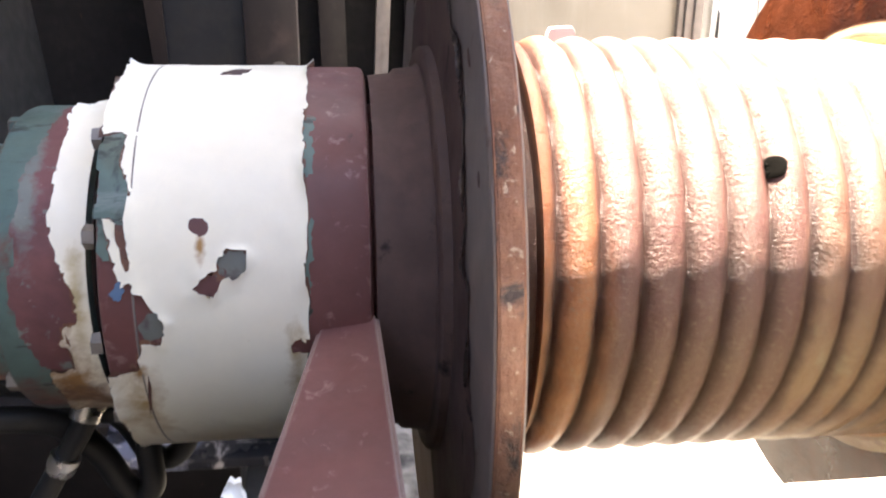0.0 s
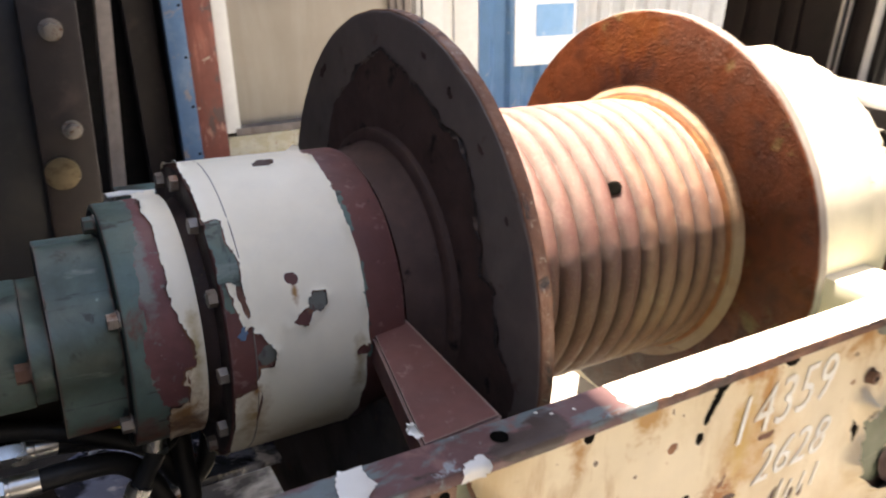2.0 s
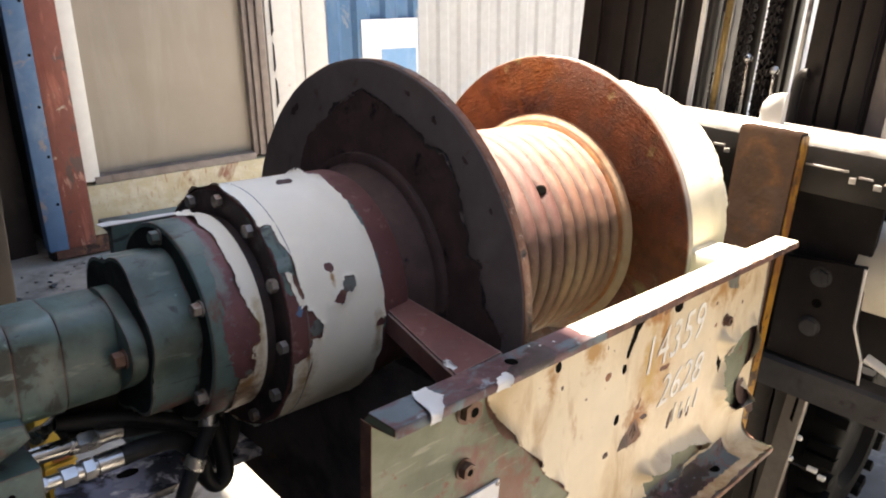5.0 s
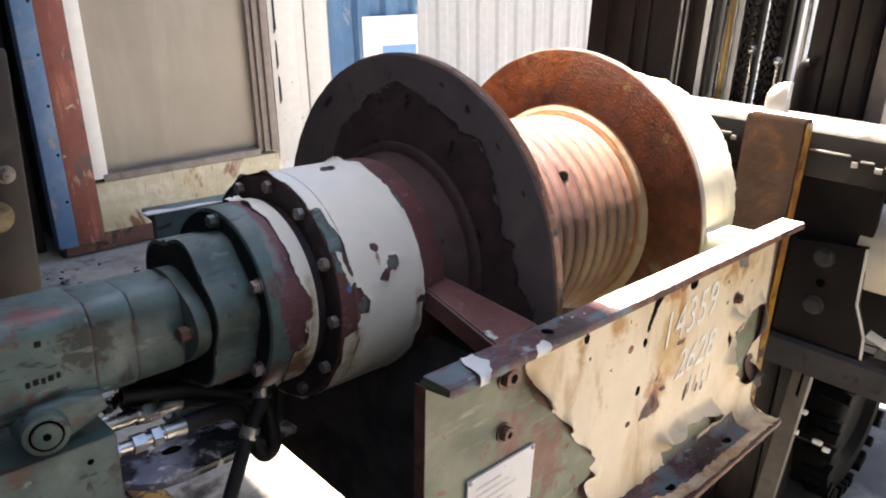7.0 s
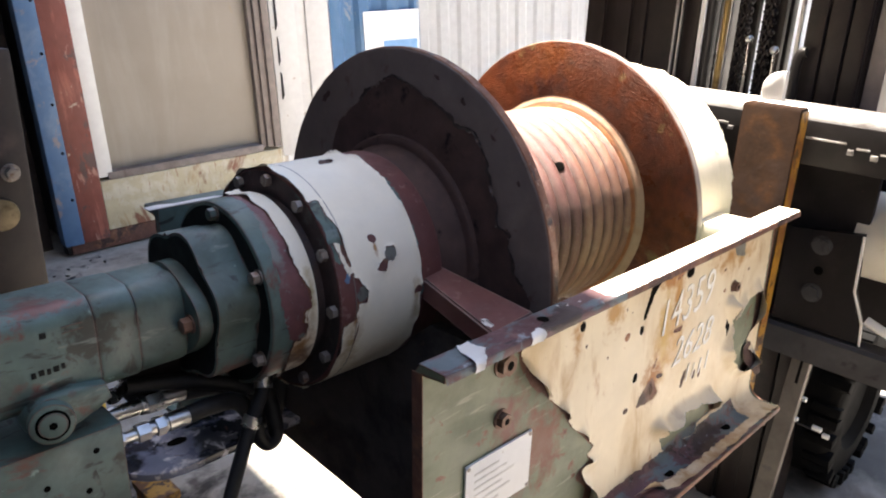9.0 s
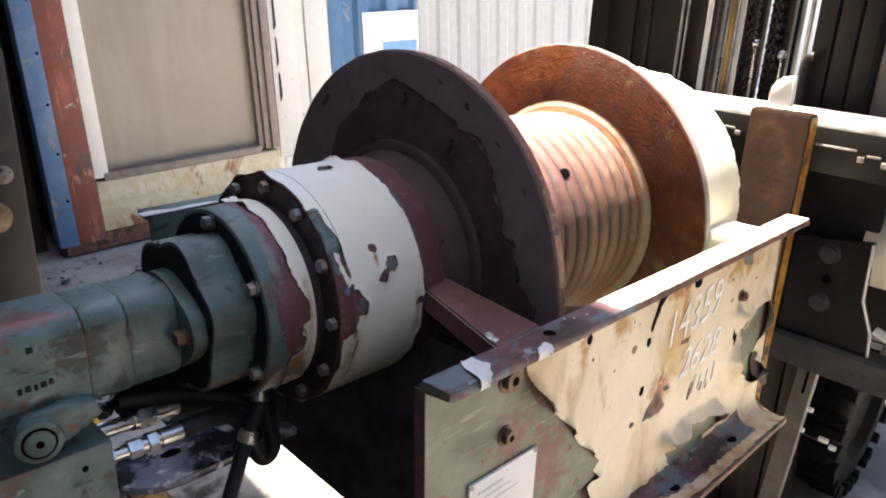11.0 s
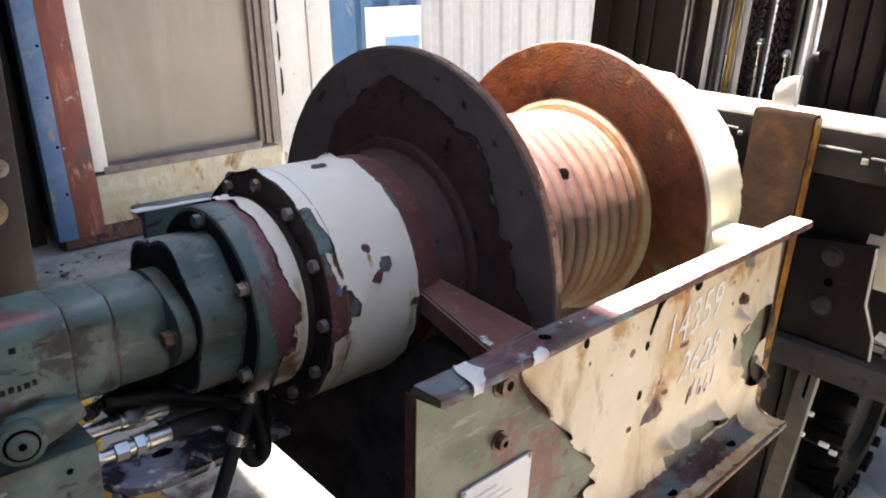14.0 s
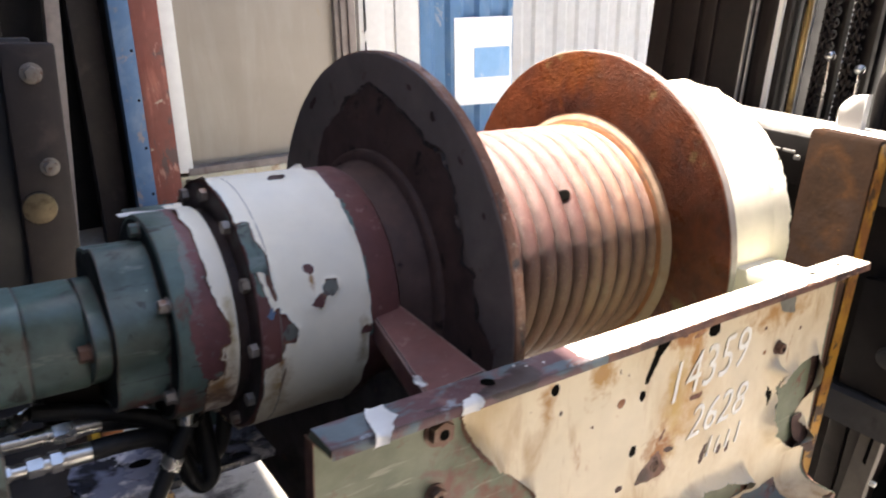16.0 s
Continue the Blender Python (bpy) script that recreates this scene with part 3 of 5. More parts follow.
def lathe(profile, seg=96, cy=CY, cz=CZ, wobble=0.0, a0=0.0, a1=360.0):
    """A profile of (x, r) turned round the drum's axis."""
    bm = bmesh.new()
    full = abs(a1 - a0) >= 360
    rings = []
    for x, r in profile:
        ring = []
        for i in range(seg + (0 if full else 1)):
            a = radians(a0 + (a1 - a0) * i / seg)
            rr = r
            if wobble and r > 0.01:
                p = Vector((x * 40, math.cos(a) * r * 40, math.sin(a) * r * 40))
                rr += wobble * noise.noise(p)
            ring.append(bm.verts.new((x, cy - rr * math.cos(a), cz + rr * math.sin(a))))
        rings.append(ring)
    for ra, rb in zip(rings, rings[1:]):
        k = len(ra)
        for i in range(k if full else k - 1):
            bm.faces.new((ra[i], ra[(i + 1) % k], rb[(i + 1) % k], rb[i]))
    return bm


def rounded(x0, x1, r0, r, e=0.004):
    """A profile of a ring with eased edges, from inner radius r0."""
    return [(x0, r0), (x0, r - e), (x0 + e * 0.3, r - e * 0.3), (x0 + e, r), (x1 - e, r), (x1 - e * 0.3, r - e * 0.3), (x1, r - e), (x1, r0)]


def prism(p, d, r, h, sides=6, bevel=0.001, bm=None, turn=0.0):
    """A prism of height h on p, along d."""
    bm = bm or bmesh.new()
    d = Vector(d).normalized()
    m = Matrix.Translation(Vector(p) + d * h / 2) @ d.to_track_quat("Z", "Y").to_matrix().to_4x4() @ pose(0, 0, 0, 0, 0, turn)
    res = bmesh.ops.create_cone(bm, cap_ends=True, segments=sides, radius1=r, radius2=r, depth=h, matrix=m)
    if bevel:
        top = [v for v in res["verts"] if (v.co - Vector(p)).dot(d) > h * 0.6]
        es = [e for e in {e for v in top for e in v.link_edges} if all(v in top for v in e.verts)]
        bmesh.ops.bevel(bm, geom=es, offset=bevel, segments=2, affect="EDGES", profile=0.6)
    return bm


def bolt(parent, p, d, r=0.009, h=0.008, washer=1.5, material=None, turn=0.0, name="bolt", label=""):
    bm = prism(p, d, r * washer, 0.002, 20, 0.0005) if washer else bmesh.new()
    prism(Vector(p) + Vector(d).normalized() * (0.002 if washer else 0), d, r, h, 6, r * 0.12, bm, turn)
    return part(name, bm, material or M_bolt, parent, label)


def tube(pts, radius, seg=14, bm=None, smooth_steps=8, caps=True):
    """A round hose along a smoothed line of points."""
    bm = bm or bmesh.new()
    p = [Vector(q) for q in pts]
    line = []
    if smooth_steps and len(p) > 2:
        e = [2 * p[0] - p[1], *p, 2 * p[-1] - p[-2]]
        for i in range(1, len(e) - 2):
            for s in range(smooth_steps):
                t = s / smooth_steps
                a, b, c, d = e[i - 1 : i + 3]
                line.append(0.5 * (2 * b + (c - a) * t + (2 * a - 5 * b + 4 * c - d) * t * t + (3 * b - a - 3 * c + d) * t**3))
        line.append(p[-1])
    else:
        line = p
    up = Vector((0.3, 0.2, 1)).normalized()
    rings = []
    for i, q in enumerate(line):
        t = (line[min(i + 1, len(line) - 1)] - line[max(i - 1, 0)]).normalized()
        a = t.cross(up).normalized()
        b = a.cross(t).normalized()
        up = b
        r = radius[min(i, len(radius) - 1)] if isinstance(radius, list) else radius
        rings.append([bm.verts.new(q + r * (a * math.cos(w) + b * math.sin(w))) for w in (2 * math.pi * k / seg for k in range(seg))])
    for ra, rb in zip(rings, rings[1:]):
        for k in range(seg):
            bm.faces.new((ra[k], ra[(k + 1) % seg], rb[(k + 1) % seg], rb[k]))
    if caps:
        bm.faces.new(rings[0][::-1])
        bm.faces.new(rings[-1])
    return bm


def blob(place, size, seed, n=40, rough=0.35, thick=0.0006, stretch=1.0, turn=0.0):
    """A flake with a ragged outline; place(u, v, h) lays it onto a surface."""
    bm = bmesh.new()
    rings = []
    ca, sa = math.cos(radians(turn)), math.sin(radians(turn))
    for k in (0.0, 0.5, 0.85, 1.0):
        ring = []
        for i in range(n):
            a = 2 * math.pi * i / n
            r = size * (1 + rough * noise.noise(Vector((math.cos(a) * 1.3 + seed * 7, math.sin(a) * 1.3, seed))) * 1.6 + rough * 0.5 * noise.noise(Vector((math.cos(a) * 5, math.sin(a) * 5 + seed * 3, 4))))
            u, v = r * k * math.cos(a) * stretch, r * k * math.sin(a)
            ring.append(bm.verts.new(place(u * ca - v * sa, u * sa + v * ca, thick if k < 0.95 else 0.0)))
        rings.append(ring)
    for ra, rb in zip(rings, rings[1:]):
        for i in range(n):
            bm.faces.new((ra[i], ra[(i + 1) % n], rb[(i + 1) % n], rb[i]))
    bmesh.ops.remove_doubles(bm, verts=bm.verts, dist=1e-6)
    return bm


def on_drum(x, angle, radius):
    """Lays a flake onto a cylinder round the axis; angle in degrees above the front."""

    def place(u, v, h):
        a = radians(angle) + v / radius
        return (x + u, CY - (radius + h) * math.cos(a), CZ + (radius + h) * math.sin(a))

    return place


def inside_poly(pts):
    """Signed distance to a polygon, positive inside."""

    def f(u, v):
        best, inside = 1e9, False
        for (x0, y0), (x1, y1) in zip(pts, pts[1:] + pts[:1]):
            dx, dy = x1 - x0, y1 - y0
            t = min(1.0, max(0.0, ((u - x0) * dx + (v - y0) * dy) / (dx * dx + dy * dy)))
            best = min(best, math.hypot(u - x0 - t * dx, v - y0 - t * dy))
            if (y0 > v) != (y1 > v) and u < x0 + (v - y0) / dy * dx:
                inside = not inside
        return best if inside else -best

    return f


def spot(u0, v0, r, stretch=1.0, turn=0.0):
    """Signed distance to a round or drawn-out patch, positive inside."""
    ca, sa = math.cos(radians(turn)), math.sin(radians(turn))

    def f(u, v):
        a, b = u - u0, v - v0
        return r - math.hypot((a * ca + b * sa) / stretch, b * ca - a * sa)

    return f


def tatter(u, v, seed, amp=0.0035, f=45, fine=1.0):
    """Uneven tearing of an edge, in metres."""
    return amp * (noise.noise(Vector((u * f, v * f, seed))) + fine * 0.6 * noise.noise(Vector((u * f * 2.7, v * f * 2.7, seed + 3))) + fine * 0.4 * noise.noise(Vector((u * f * 7, v * f * 7, seed + 6))))


def coat(field, place, u0, u1, v0, v1, step=0.004, lift=0.0011, curl=0.006, width=0.012, seed=0.0, loose_edge=None, spread=28):
    """A skin of paint where field(u, v) > 0, with torn edges that curl off; place(u, v, h) lays it on."""
    bm = bmesh.new()
    nu, nv = max(1, round((u1 - u0) / step)), max(1, round((v1 - v0) / step))
    du, dv = (u1 - u0) / nu, (v1 - v0) / nv
    val = {(i, j): field(u0 + i * du, v0 + j * dv) for i in range(nu + 1) for j in range(nv + 1)}
    verts = {}

    def vert(i, j):
        if (i, j) not in verts:
            f = val[i, j]
            u, v = u0 + i * du, v0 + j * dv
            if f < step * 0.9:
                gu = (val.get((i + 1, j), f) - val.get((i - 1, j), f)) / (2 * du)
                gv = (val.get((i, j + 1), f) - val.get((i, j - 1), f)) / (2 * dv)
                g = math.hypot(gu, gv)
                if g > 0.15 and (f <= 0 or f < step * 0.45):
                    k = max(-step, min(step, f / g))
                    u, v = min(u1, max(u0, u - gu / g * k)), min(v1, max(v0, v - gv / g * k))
                    f = 0.0
            near = max(0.0, 1 - max(loose_edge(u, v) if loose_edge else f, 0.0) / width)
            loose = max(0.0, 0.35 + 1.3 * noise.noise(Vector((u * spread, v * spread, seed + 20))))
            h = lift + curl * near**2 * loose + 0.0004 * noise.noise(Vector((u * 60, v * 60, seed)))
            verts[i, j] = bm.verts.new(place(u, v, h))
        return verts[i, j]

    for i in range(nu):
        for j in range(nv):
            if val[i, j] + val[i + 1, j] + val[i, j + 1] + val[i + 1, j + 1] > 0:
                bm.faces.new((vert(i, j), vert(i + 1, j), vert(i + 1, j + 1), vert(i, j + 1)))
    return bm


def round_axis(radius):
    """Places (x, arc length above the front) on a cylinder round the drum's axis."""

    def place(u, v, h):
        a = v / radius
        return (u, CY - (radius + h) * math.cos(a), CZ + (radius + h) * math.sin(a))

    return place


def arc_poly(pts, radius):
    return inside_poly([(x, radians(d) * radius) for x, d in pts])


# ---- ground and sky-side structure ----
bm = bmesh.new()
steps = [-1500, -300, -60, -20, -8, -4, -2, 0, 1, 2, 3, 4, 6, 10, 20, 60, 300, 1500]
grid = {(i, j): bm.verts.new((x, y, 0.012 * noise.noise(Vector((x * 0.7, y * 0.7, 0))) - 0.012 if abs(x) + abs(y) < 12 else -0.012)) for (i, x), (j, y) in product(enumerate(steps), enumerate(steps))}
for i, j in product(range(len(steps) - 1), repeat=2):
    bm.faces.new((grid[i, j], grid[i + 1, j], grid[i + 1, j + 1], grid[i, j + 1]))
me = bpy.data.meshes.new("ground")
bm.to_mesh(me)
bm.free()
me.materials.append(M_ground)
ground = tagged(new("ground", me), "pale dusty concrete yard, shade between machines put into its colour", "ground", kind="structure")

# dirt and gravel on the yard
rnd = random.Random(11)
bm = bmesh.new()
for k in range(420):
    x, y = rnd.uniform(-1.5, 0.75), rnd.uniform(1.75, 3.5)
    r = 0.004 + 0.016 * rnd.random() ** 3
    res = bmesh.ops.create_icosphere(bm, subdivisions=1, radius=r, matrix=Matrix.Translation((x, y, r * 0.25 - 0.006)) @ pose(0, 0, 0, 0, 0, rnd.uniform(0, 180)) @ Matrix.Diagonal((1.0 + rnd.random(), 0.7, 0.5, 1)))
    for v in res["verts"]:
        v.co += Vector((rnd.uniform(-1, 1), rnd.uniform(-1, 1), rnd.uniform(-1, 1))) * r * 0.25
me = bpy.data.meshes.new("debris")
bm.to_mesh(me)
bm.free()
me.materials.append(M_slate)
tagged(new("debris", me), "dark gravel and dirt scattered on the yard", "debris", kind="stuff")

# unseen sheet added overhead to keep the sun off the motor side of the winch
sun_block_bm = bmesh.new()
k = 5.0 / SUN.z
ex = 0.165 + k * SUN.x
box(-3.4, 0, -2.5, 2.9, 5.97, 6.01, 0.0, sun_block_bm)
bmesh.ops.transform(sun_block_bm, matrix=Matrix.Translation((ex, 0.371 + k * SUN.y, 0)) @ pose(0, 0, 0, 0, 0, -5.2), verts=sun_block_bm.verts)
ORIGIN[None] = Vector((0, 0, 0))
sun_block = part("canopy", sun_block_bm, M_sunblock, None, "", 0)
tagged(sun_block, "unseen grey sheet added overhead to shade the motor side", "canopy", kind="structure")
# unseen wall added so that the motor side gets little light
shed = part("light_block_left", box(-1.75, -1.65, -0.9, 4.3, -0.02, 5.0, 0.0), M_lightblock, None, "", 0)
tagged(shed, "unseen dark wall added to block light from the motor side", "wall", kind="structure")

# lower unseen wall added in the corner, darkens the gearbox's underside
side = part("light_block_corner", box(-1.75, -1.65, -2.6, -0.9, -0.02, 2.3, 0.0), M_lightblock, None, "", 0)
tagged(side, "unseen dark wall added to cut low light on the gearbox", "wall", kind="structure")
# unseen wall added behind the camera to block low sky
yard = part("light_block_front", box(-1.75, 3.5, -2.75, -2.6, -0.02, 3.8, 0.0), M_lightblock, None, "", 0)
tagged(yard, "unseen dark wall added to block sky light from the front", "wall", kind="structure")

# ---- hydraulic winch ----
winch = based("hydraulic_winch", W, (0.3, 0.371, -0.445), "rusty hydraulic drum winch in peeling cream frame, carried on forks", "winch")

# front channel: web, top rail and bottom lip in one rolled section
XL, XR = -0.202, 0.80


def channel(y_web, out, x0, x1, ztop=0.0, zbot=-0.445, rail=0.045, lip=0.07, t=0.011, r=0.03, heel=0.0):
    """A C section along x; out is +1 or -1, the side to which its flanges point."""
    f = y_web
    b = y_web - out * t
    pts = [(b, zbot), (f + out * lip, zbot), (f + out * lip, zbot + t)]
    for i in range(7):
        a = math.pi / 2 * i / 6
        pts.append((f + out * r * (1 - math.sin(a)), zbot + t + r * (1 - math.cos(a))))
    pts += [(f, ztop - t - 0.006), (f + out * 0.006, ztop - t), (f + out * rail, ztop - t), (f + out * rail, ztop - 0.002), (f + out * (rail - 0.002), ztop)]
    pts += [(b + out * heel, ztop), (b, ztop - heel * 1.35)] if heel else [(b, ztop)]
    return extrude_poly(pts, 0, x0, x1, 0.003)


front = part("frame_channel", channel(0.022, -1, XL, XR, heel=0.014), M_green, winch, "green undercoated channel under peeling cream paint")
rear = part("frame_channel", channel(0.72, 1, XL + 0.012, XR, 0.042, -0.39), M_teal, winch, "blue-green rear channel")

part("flake", extrude_poly([(-0.205, 0.7080), (-0.13, 0.7078), (-0.10, 0.7082), (-0.055, 0.7084), (-0.075, 0.720), (-0.11, 0.724), (-0.15, 0.719), (-0.18, 0.731), (-0.206, 0.728)], 2, 0.0424, 0.0445, 0.0004), M_trim, rear, "torn white paint on the rail")
# lug standing on the rear channel
lug_bar = part("lug", extrude_poly([(0.268, -0.02), (0.268, 0.160), (0.272, 0.167), (0.300, 0.169), (0.305, 0.163), (0.306, -0.02)], 1, 0.696, 0.7085, 0.0015), M_trim, winch, "white painted flat lug")
part("bolt_hole", prism((0.279, 0.6955, 0.120), (0, -1, 0), 0.006, 0.0006, 14, 0), M_hole, lug_bar)

# coats of the rail: primer towards the motor, then worn paint made pale for the sunlight


def over_rail(u, v, h):
    """v runs over the rail's top from the back to the front edge and down it."""
    if v < 0.0555:
        return (u, 0.033 - v, h)
    if v < 0.0585:
        return (u, 0.033 - v - h * 0.7, (0.0555 - v) * 0.7 + h * 0.7)
    return (u, -0.0255 - h, -0.002 - (v - 0.0585))


part("rail_coat", coat(lambda u, v: 0.16 + 0.12 * (v - 0.03) - u + tatter(u, v, 1, 0.012, 30), over_rail, XL, 0.19, 0.0145, 0.0675, 0.0035, 0.0008, 0.0, 0.01), M_rail, front, "worn purple and grey rail coating")
part("rail_coat", coat(lambda u, v: min(u - 0.135 - 0.12 * (v - 0.03) + tatter(u, v, 4, 0.012, 30), 0.0562 - v + tatter(u, v, 6, 0.0014, 40)), over_rail, 0.10, XR, 0.0145, 0.066, 0.0035, 0.0012, 0.001, 0.008), M_sunlit_rail, front, "worn rail coating, sunlight put into its pale colour")
part("rail_coat", coat(lambda u, v: min(v - 0.053 + tatter(u, v, 9, 0.003, 50), 1.0), over_rail, 0.10, XR, 0.050, 0.0675, 0.0035, 0.0007, 0.0), M_rustedge, front)

# cream coat on the web, torn off towards the motor
ZB, T, RF = -0.445, 0.011, 0.03


def web_point(s, h):
    """A point down the front face: the web, the fillet, and out over the lip; h is proud of it."""
    straight = 0.445 - T - RF
    if s < straight:
        return 0.022 - h, -s
    a = (s - straight) / RF
    if a < math.pi / 2:
        r = RF - h
        return 0.022 - RF + r * math.cos(a), ZB + T + RF - r * math.sin(a)
    return 0.022 - RF - (s - straight - RF * math.pi / 2), ZB + T + h


def down_web(u, v, h):
    y, z = web_point(v, h)
    return (u, y, z)


CREAM_EDGE = inside_poly([(-0.02, 0.0), (-0.018, 0.047), (-0.009, 0.074), (0.021, 0.123), (0.044, 0.133), (0.086, 0.18), (0.132, 0.235), (0.186, 0.286), (0.164, 0.292), (0.183, 0.312), (0.15, 0.315), (0.143, 0.327), (0.17, 0.36), (0.16, 0.40), (0.24, 0.43), (0.44, 0.5), (0.82, 0.5), (0.82, 0.0)])
OLIVE_PATCH = inside_poly([(0.41, 0.385), (0.388, 0.336), (0.42, 0.357), (0.453, 0.334), (0.583, 0.349), (0.61, 0.395), (0.426, 0.41)])
END_PATCH = inside_poly([(0.632, 0.165), (0.655, 0.205), (0.70, 0.178), (0.72, 0.19), (0.75, 0.165), (0.765, 0.20), (0.76, 0.258), (0.735, 0.28), (0.765, 0.33), (0.725, 0.345), (0.66, 0.30), (0.64, 0.265), (0.655, 0.23)])
# worn spots and holes in the cream: x, depth below the rail, size, stretch, turn, what shows
CHIPS = (
    (0.130, 0.058, 0.0085, 0.85, 0, M_hole), (0.302, 0.118, 0.0078, 0.85, 0, M_hole), (0.452, 0.053, 0.0115, 1.2, 20, M_hole), (0.294, 0.204, 0.0085, 0.85, 0, M_hole),
    (0.108, 0.141, 0.0026, 0.8, 0, M_flake), (0.143, 0.094, 0.0026, 1.2, 20, M_rustedge), (0.272, 0.258, 0.0055, 1.3, 0, M_flake), (0.258, 0.116, 0.0065, 1.3, 150, M_rust),
    (0.468, 0.270, 0.0055, 3.6, 108, M_flake), (0.511, 0.275, 0.0055, 2.0, 105, M_flake), (0.534, 0.280, 0.0045, 2.0, 105, M_rustedge),
    (0.429, 0.157, 0.0050, 3.4, 5, M_rustedge), (0.378, 0.230, 0.0045, 3.4, 10, M_flake), (0.593, 0.085, 0.0030, 1.4, 0, M_rustedge),
    (0.355, 0.205, 0.0022, 7.0, 120, M_rustedge), (0.248, 0.066, 0.0014, 15.0, 27, M_rustedge), (0.415, 0.052, 0.0040, 4.0, 165, M_rust), (0.38, 0.045, 0.0035, 2.5, 10, M_rustedge),
    (0.205, 0.135, 0.0022, 1.6, 20, M_rustedge), (0.60, 0.13, 0.0040, 1.0, 0, M_rust), (0.70, 0.11, 0.0030, 1.3, 0, M_rustedge))
chip_fields = [spot(x, s, r, st, tu) for x, s, r, st, tu, _ in CHIPS]
# long tears: outline, what shows
TEARS = (
    ([(0.325, 0.046), (0.351, 0.046), (0.332, 0.066), (0.320, 0.084), (0.310, 0.104), (0.301, 0.102), (0.311, 0.078), (0.316, 0.060)], M_hole),
    ([(0.300, 0.268), (0.318, 0.246), (0.342, 0.229), (0.353, 0.220), (0.364, 0.244), (0.378, 0.262), (0.362, 0.271), (0.330, 0.269)], M_rustedge),
    ([(0.336, 0.250), (0.350, 0.232), (0.360, 0.252), (0.352, 0.260)], M_hole),
    ([(0.616, 0.034), (0.667, 0.038), (0.671, 0.075), (0.645, 0.070), (0.628, 0.060)], M_greyflake))
tear_fields = [inside_poly(p) for p, _ in TEARS]


def torn_edge(u, v):
    return min(CREAM_EDGE(u, v) + tatter(u, v, 1, 0.0035, 30, 0.4), -OLIVE_PATCH(u, v) + tatter(u, v, 4, 0.004, 35, 0.6), -END_PATCH(u, v) + tatter(u, v, 5, 0.004, 35, 0.6))


def cream_field(u, v):
    f = min(torn_edge(u, v), v - 0.013 + tatter(u, v, 2, 0.0025), 0.792 - u + tatter(u, v, 3, 0.0025))
    band = min(v - 0.405, 0.464 - v - 0.1 * max(0.0, 0.5 - u), 0.705 - u)
    f = min(f, -band + tatter(u, v, 7, 0.006))
    for c in chip_fields:
        f = min(f, -c(u, v) + tatter(u, v, 8, 0.0018, 110))
    for c in tear_fields:
        f = min(f, -c(u, v) + tatter(u, v, 10, 0.0025, 70))
    return min(f, 0.488 - v + tatter(u, v, 11, 0.006))


part("rust_edge", coat(lambda u, v: cream_field(u, v) + 0.0016 + tatter(u, v, 71, 0.0025, 25), down_web, -0.055, 0.798, 0.012, 0.490, 0.005, 0.0004, 0.0), M_rustedge, front, "rust creeping from under the paint")
part("cream_coat", coat(cream_field, down_web, -0.05, 0.798, 0.012, 0.490, 0.0035, 0.0011, 0.030, 0.026, 3, torn_edge, 16), M_cream, front, "peeling cream paint with rust streaks and curled edges", 60)


def on_web(x, z):
    return lambda u, v, h: (x + u, 0.0218 - h, z + v)


def on_rail(x, y):
    return lambda u, v, h: (x + u, y + v, 0.0014 + h)


# rust and bare steel showing in the worn spots
for k, (x, s, r, st, tu, m_) in enumerate(CHIPS):
    part("chip", blob(on_web(x, -s), r * 1.2 + 0.0005, k + 1.5, 26, 0.2, 0.0007, st, -tu), m_, front)
for k, (outline, m_) in enumerate(TEARS):
    us, vs = zip(*outline)
    part("tear", coat(lambda u, v: tear_fields[k](u, v) + 0.001, down_web, min(us) - 0.006, max(us) + 0.006, min(vs) - 0.006, max(vs) + 0.006, 0.0025, 0.0008, 0.0), m_, front)
GAP = inside_poly([(0.624, 0.172), (0.652, 0.197), (0.668, 0.231), (0.670, 0.279), (0.650, 0.270), (0.628, 0.217)])
part("tear", coat(lambda u, v: GAP(u, v) + tatter(u, v, 13, 0.003, 60), down_web, 0.615, 0.68, 0.165, 0.285, 0.003, 0.0013, 0.0), M_hole, front)
FLAP = inside_poly([(0.722, 0.285), (0.756, 0.285), (0.776, 0.329), (0.806, 0.368), (0.768, 0.365), (0.727, 0.325)])
part("flake", coat(lambda u, v: FLAP(u, v) + tatter(u, v, 14, 0.003, 60), lambda u, v, h: down_web(u, v, h + 0.003 + 0.25 * max(0.0, v - 0.30)), 0.71, 0.79, 0.28, 0.375, 0.003, 0.0012, 0.0), M_flake, front, "loose curled flap of paint")
for x in (0.0, 0.66, 0.74, 0.783):
    part("rail_hole", blob(on_rail(x, -0.002), 0.0085 if x < 0.1 else 0.006, x + 2, 20, 0.06, 0.0003), M_hole, front)
for x, y in ((0.062, 0.004), (0.085, 0.0), (0.05, 0.012)):
    part("chip", blob(on_rail(x, y), 0.0018, x * 9 + 3, 18, 0.4, 0.0004), M_trim, front)


torn = inside_poly([(-0.133, -0.01), (-0.116, -0.01), (-0.124, 0.03), (-0.120, 0.045), (-0.143, 0.060), (-0.141, 0.069), (-0.160, 0.0695), (-0.152, 0.035)])
part("flake", coat(lambda u, v: torn(u, v) + tatter(u, v, 21, 0.002, 60), over_rail, -0.18, -0.10, 0.0145, 0.0675, 0.003, 0.0016, 0.004, 0.008, 5), M_trim, front, "torn white paint flake over the rail")
torn2 = inside_poly([(-0.052, 0.054), (-0.030, 0.050), (-0.026, 0.06), (-0.036, 0.075), (-0.054, 0.075)])
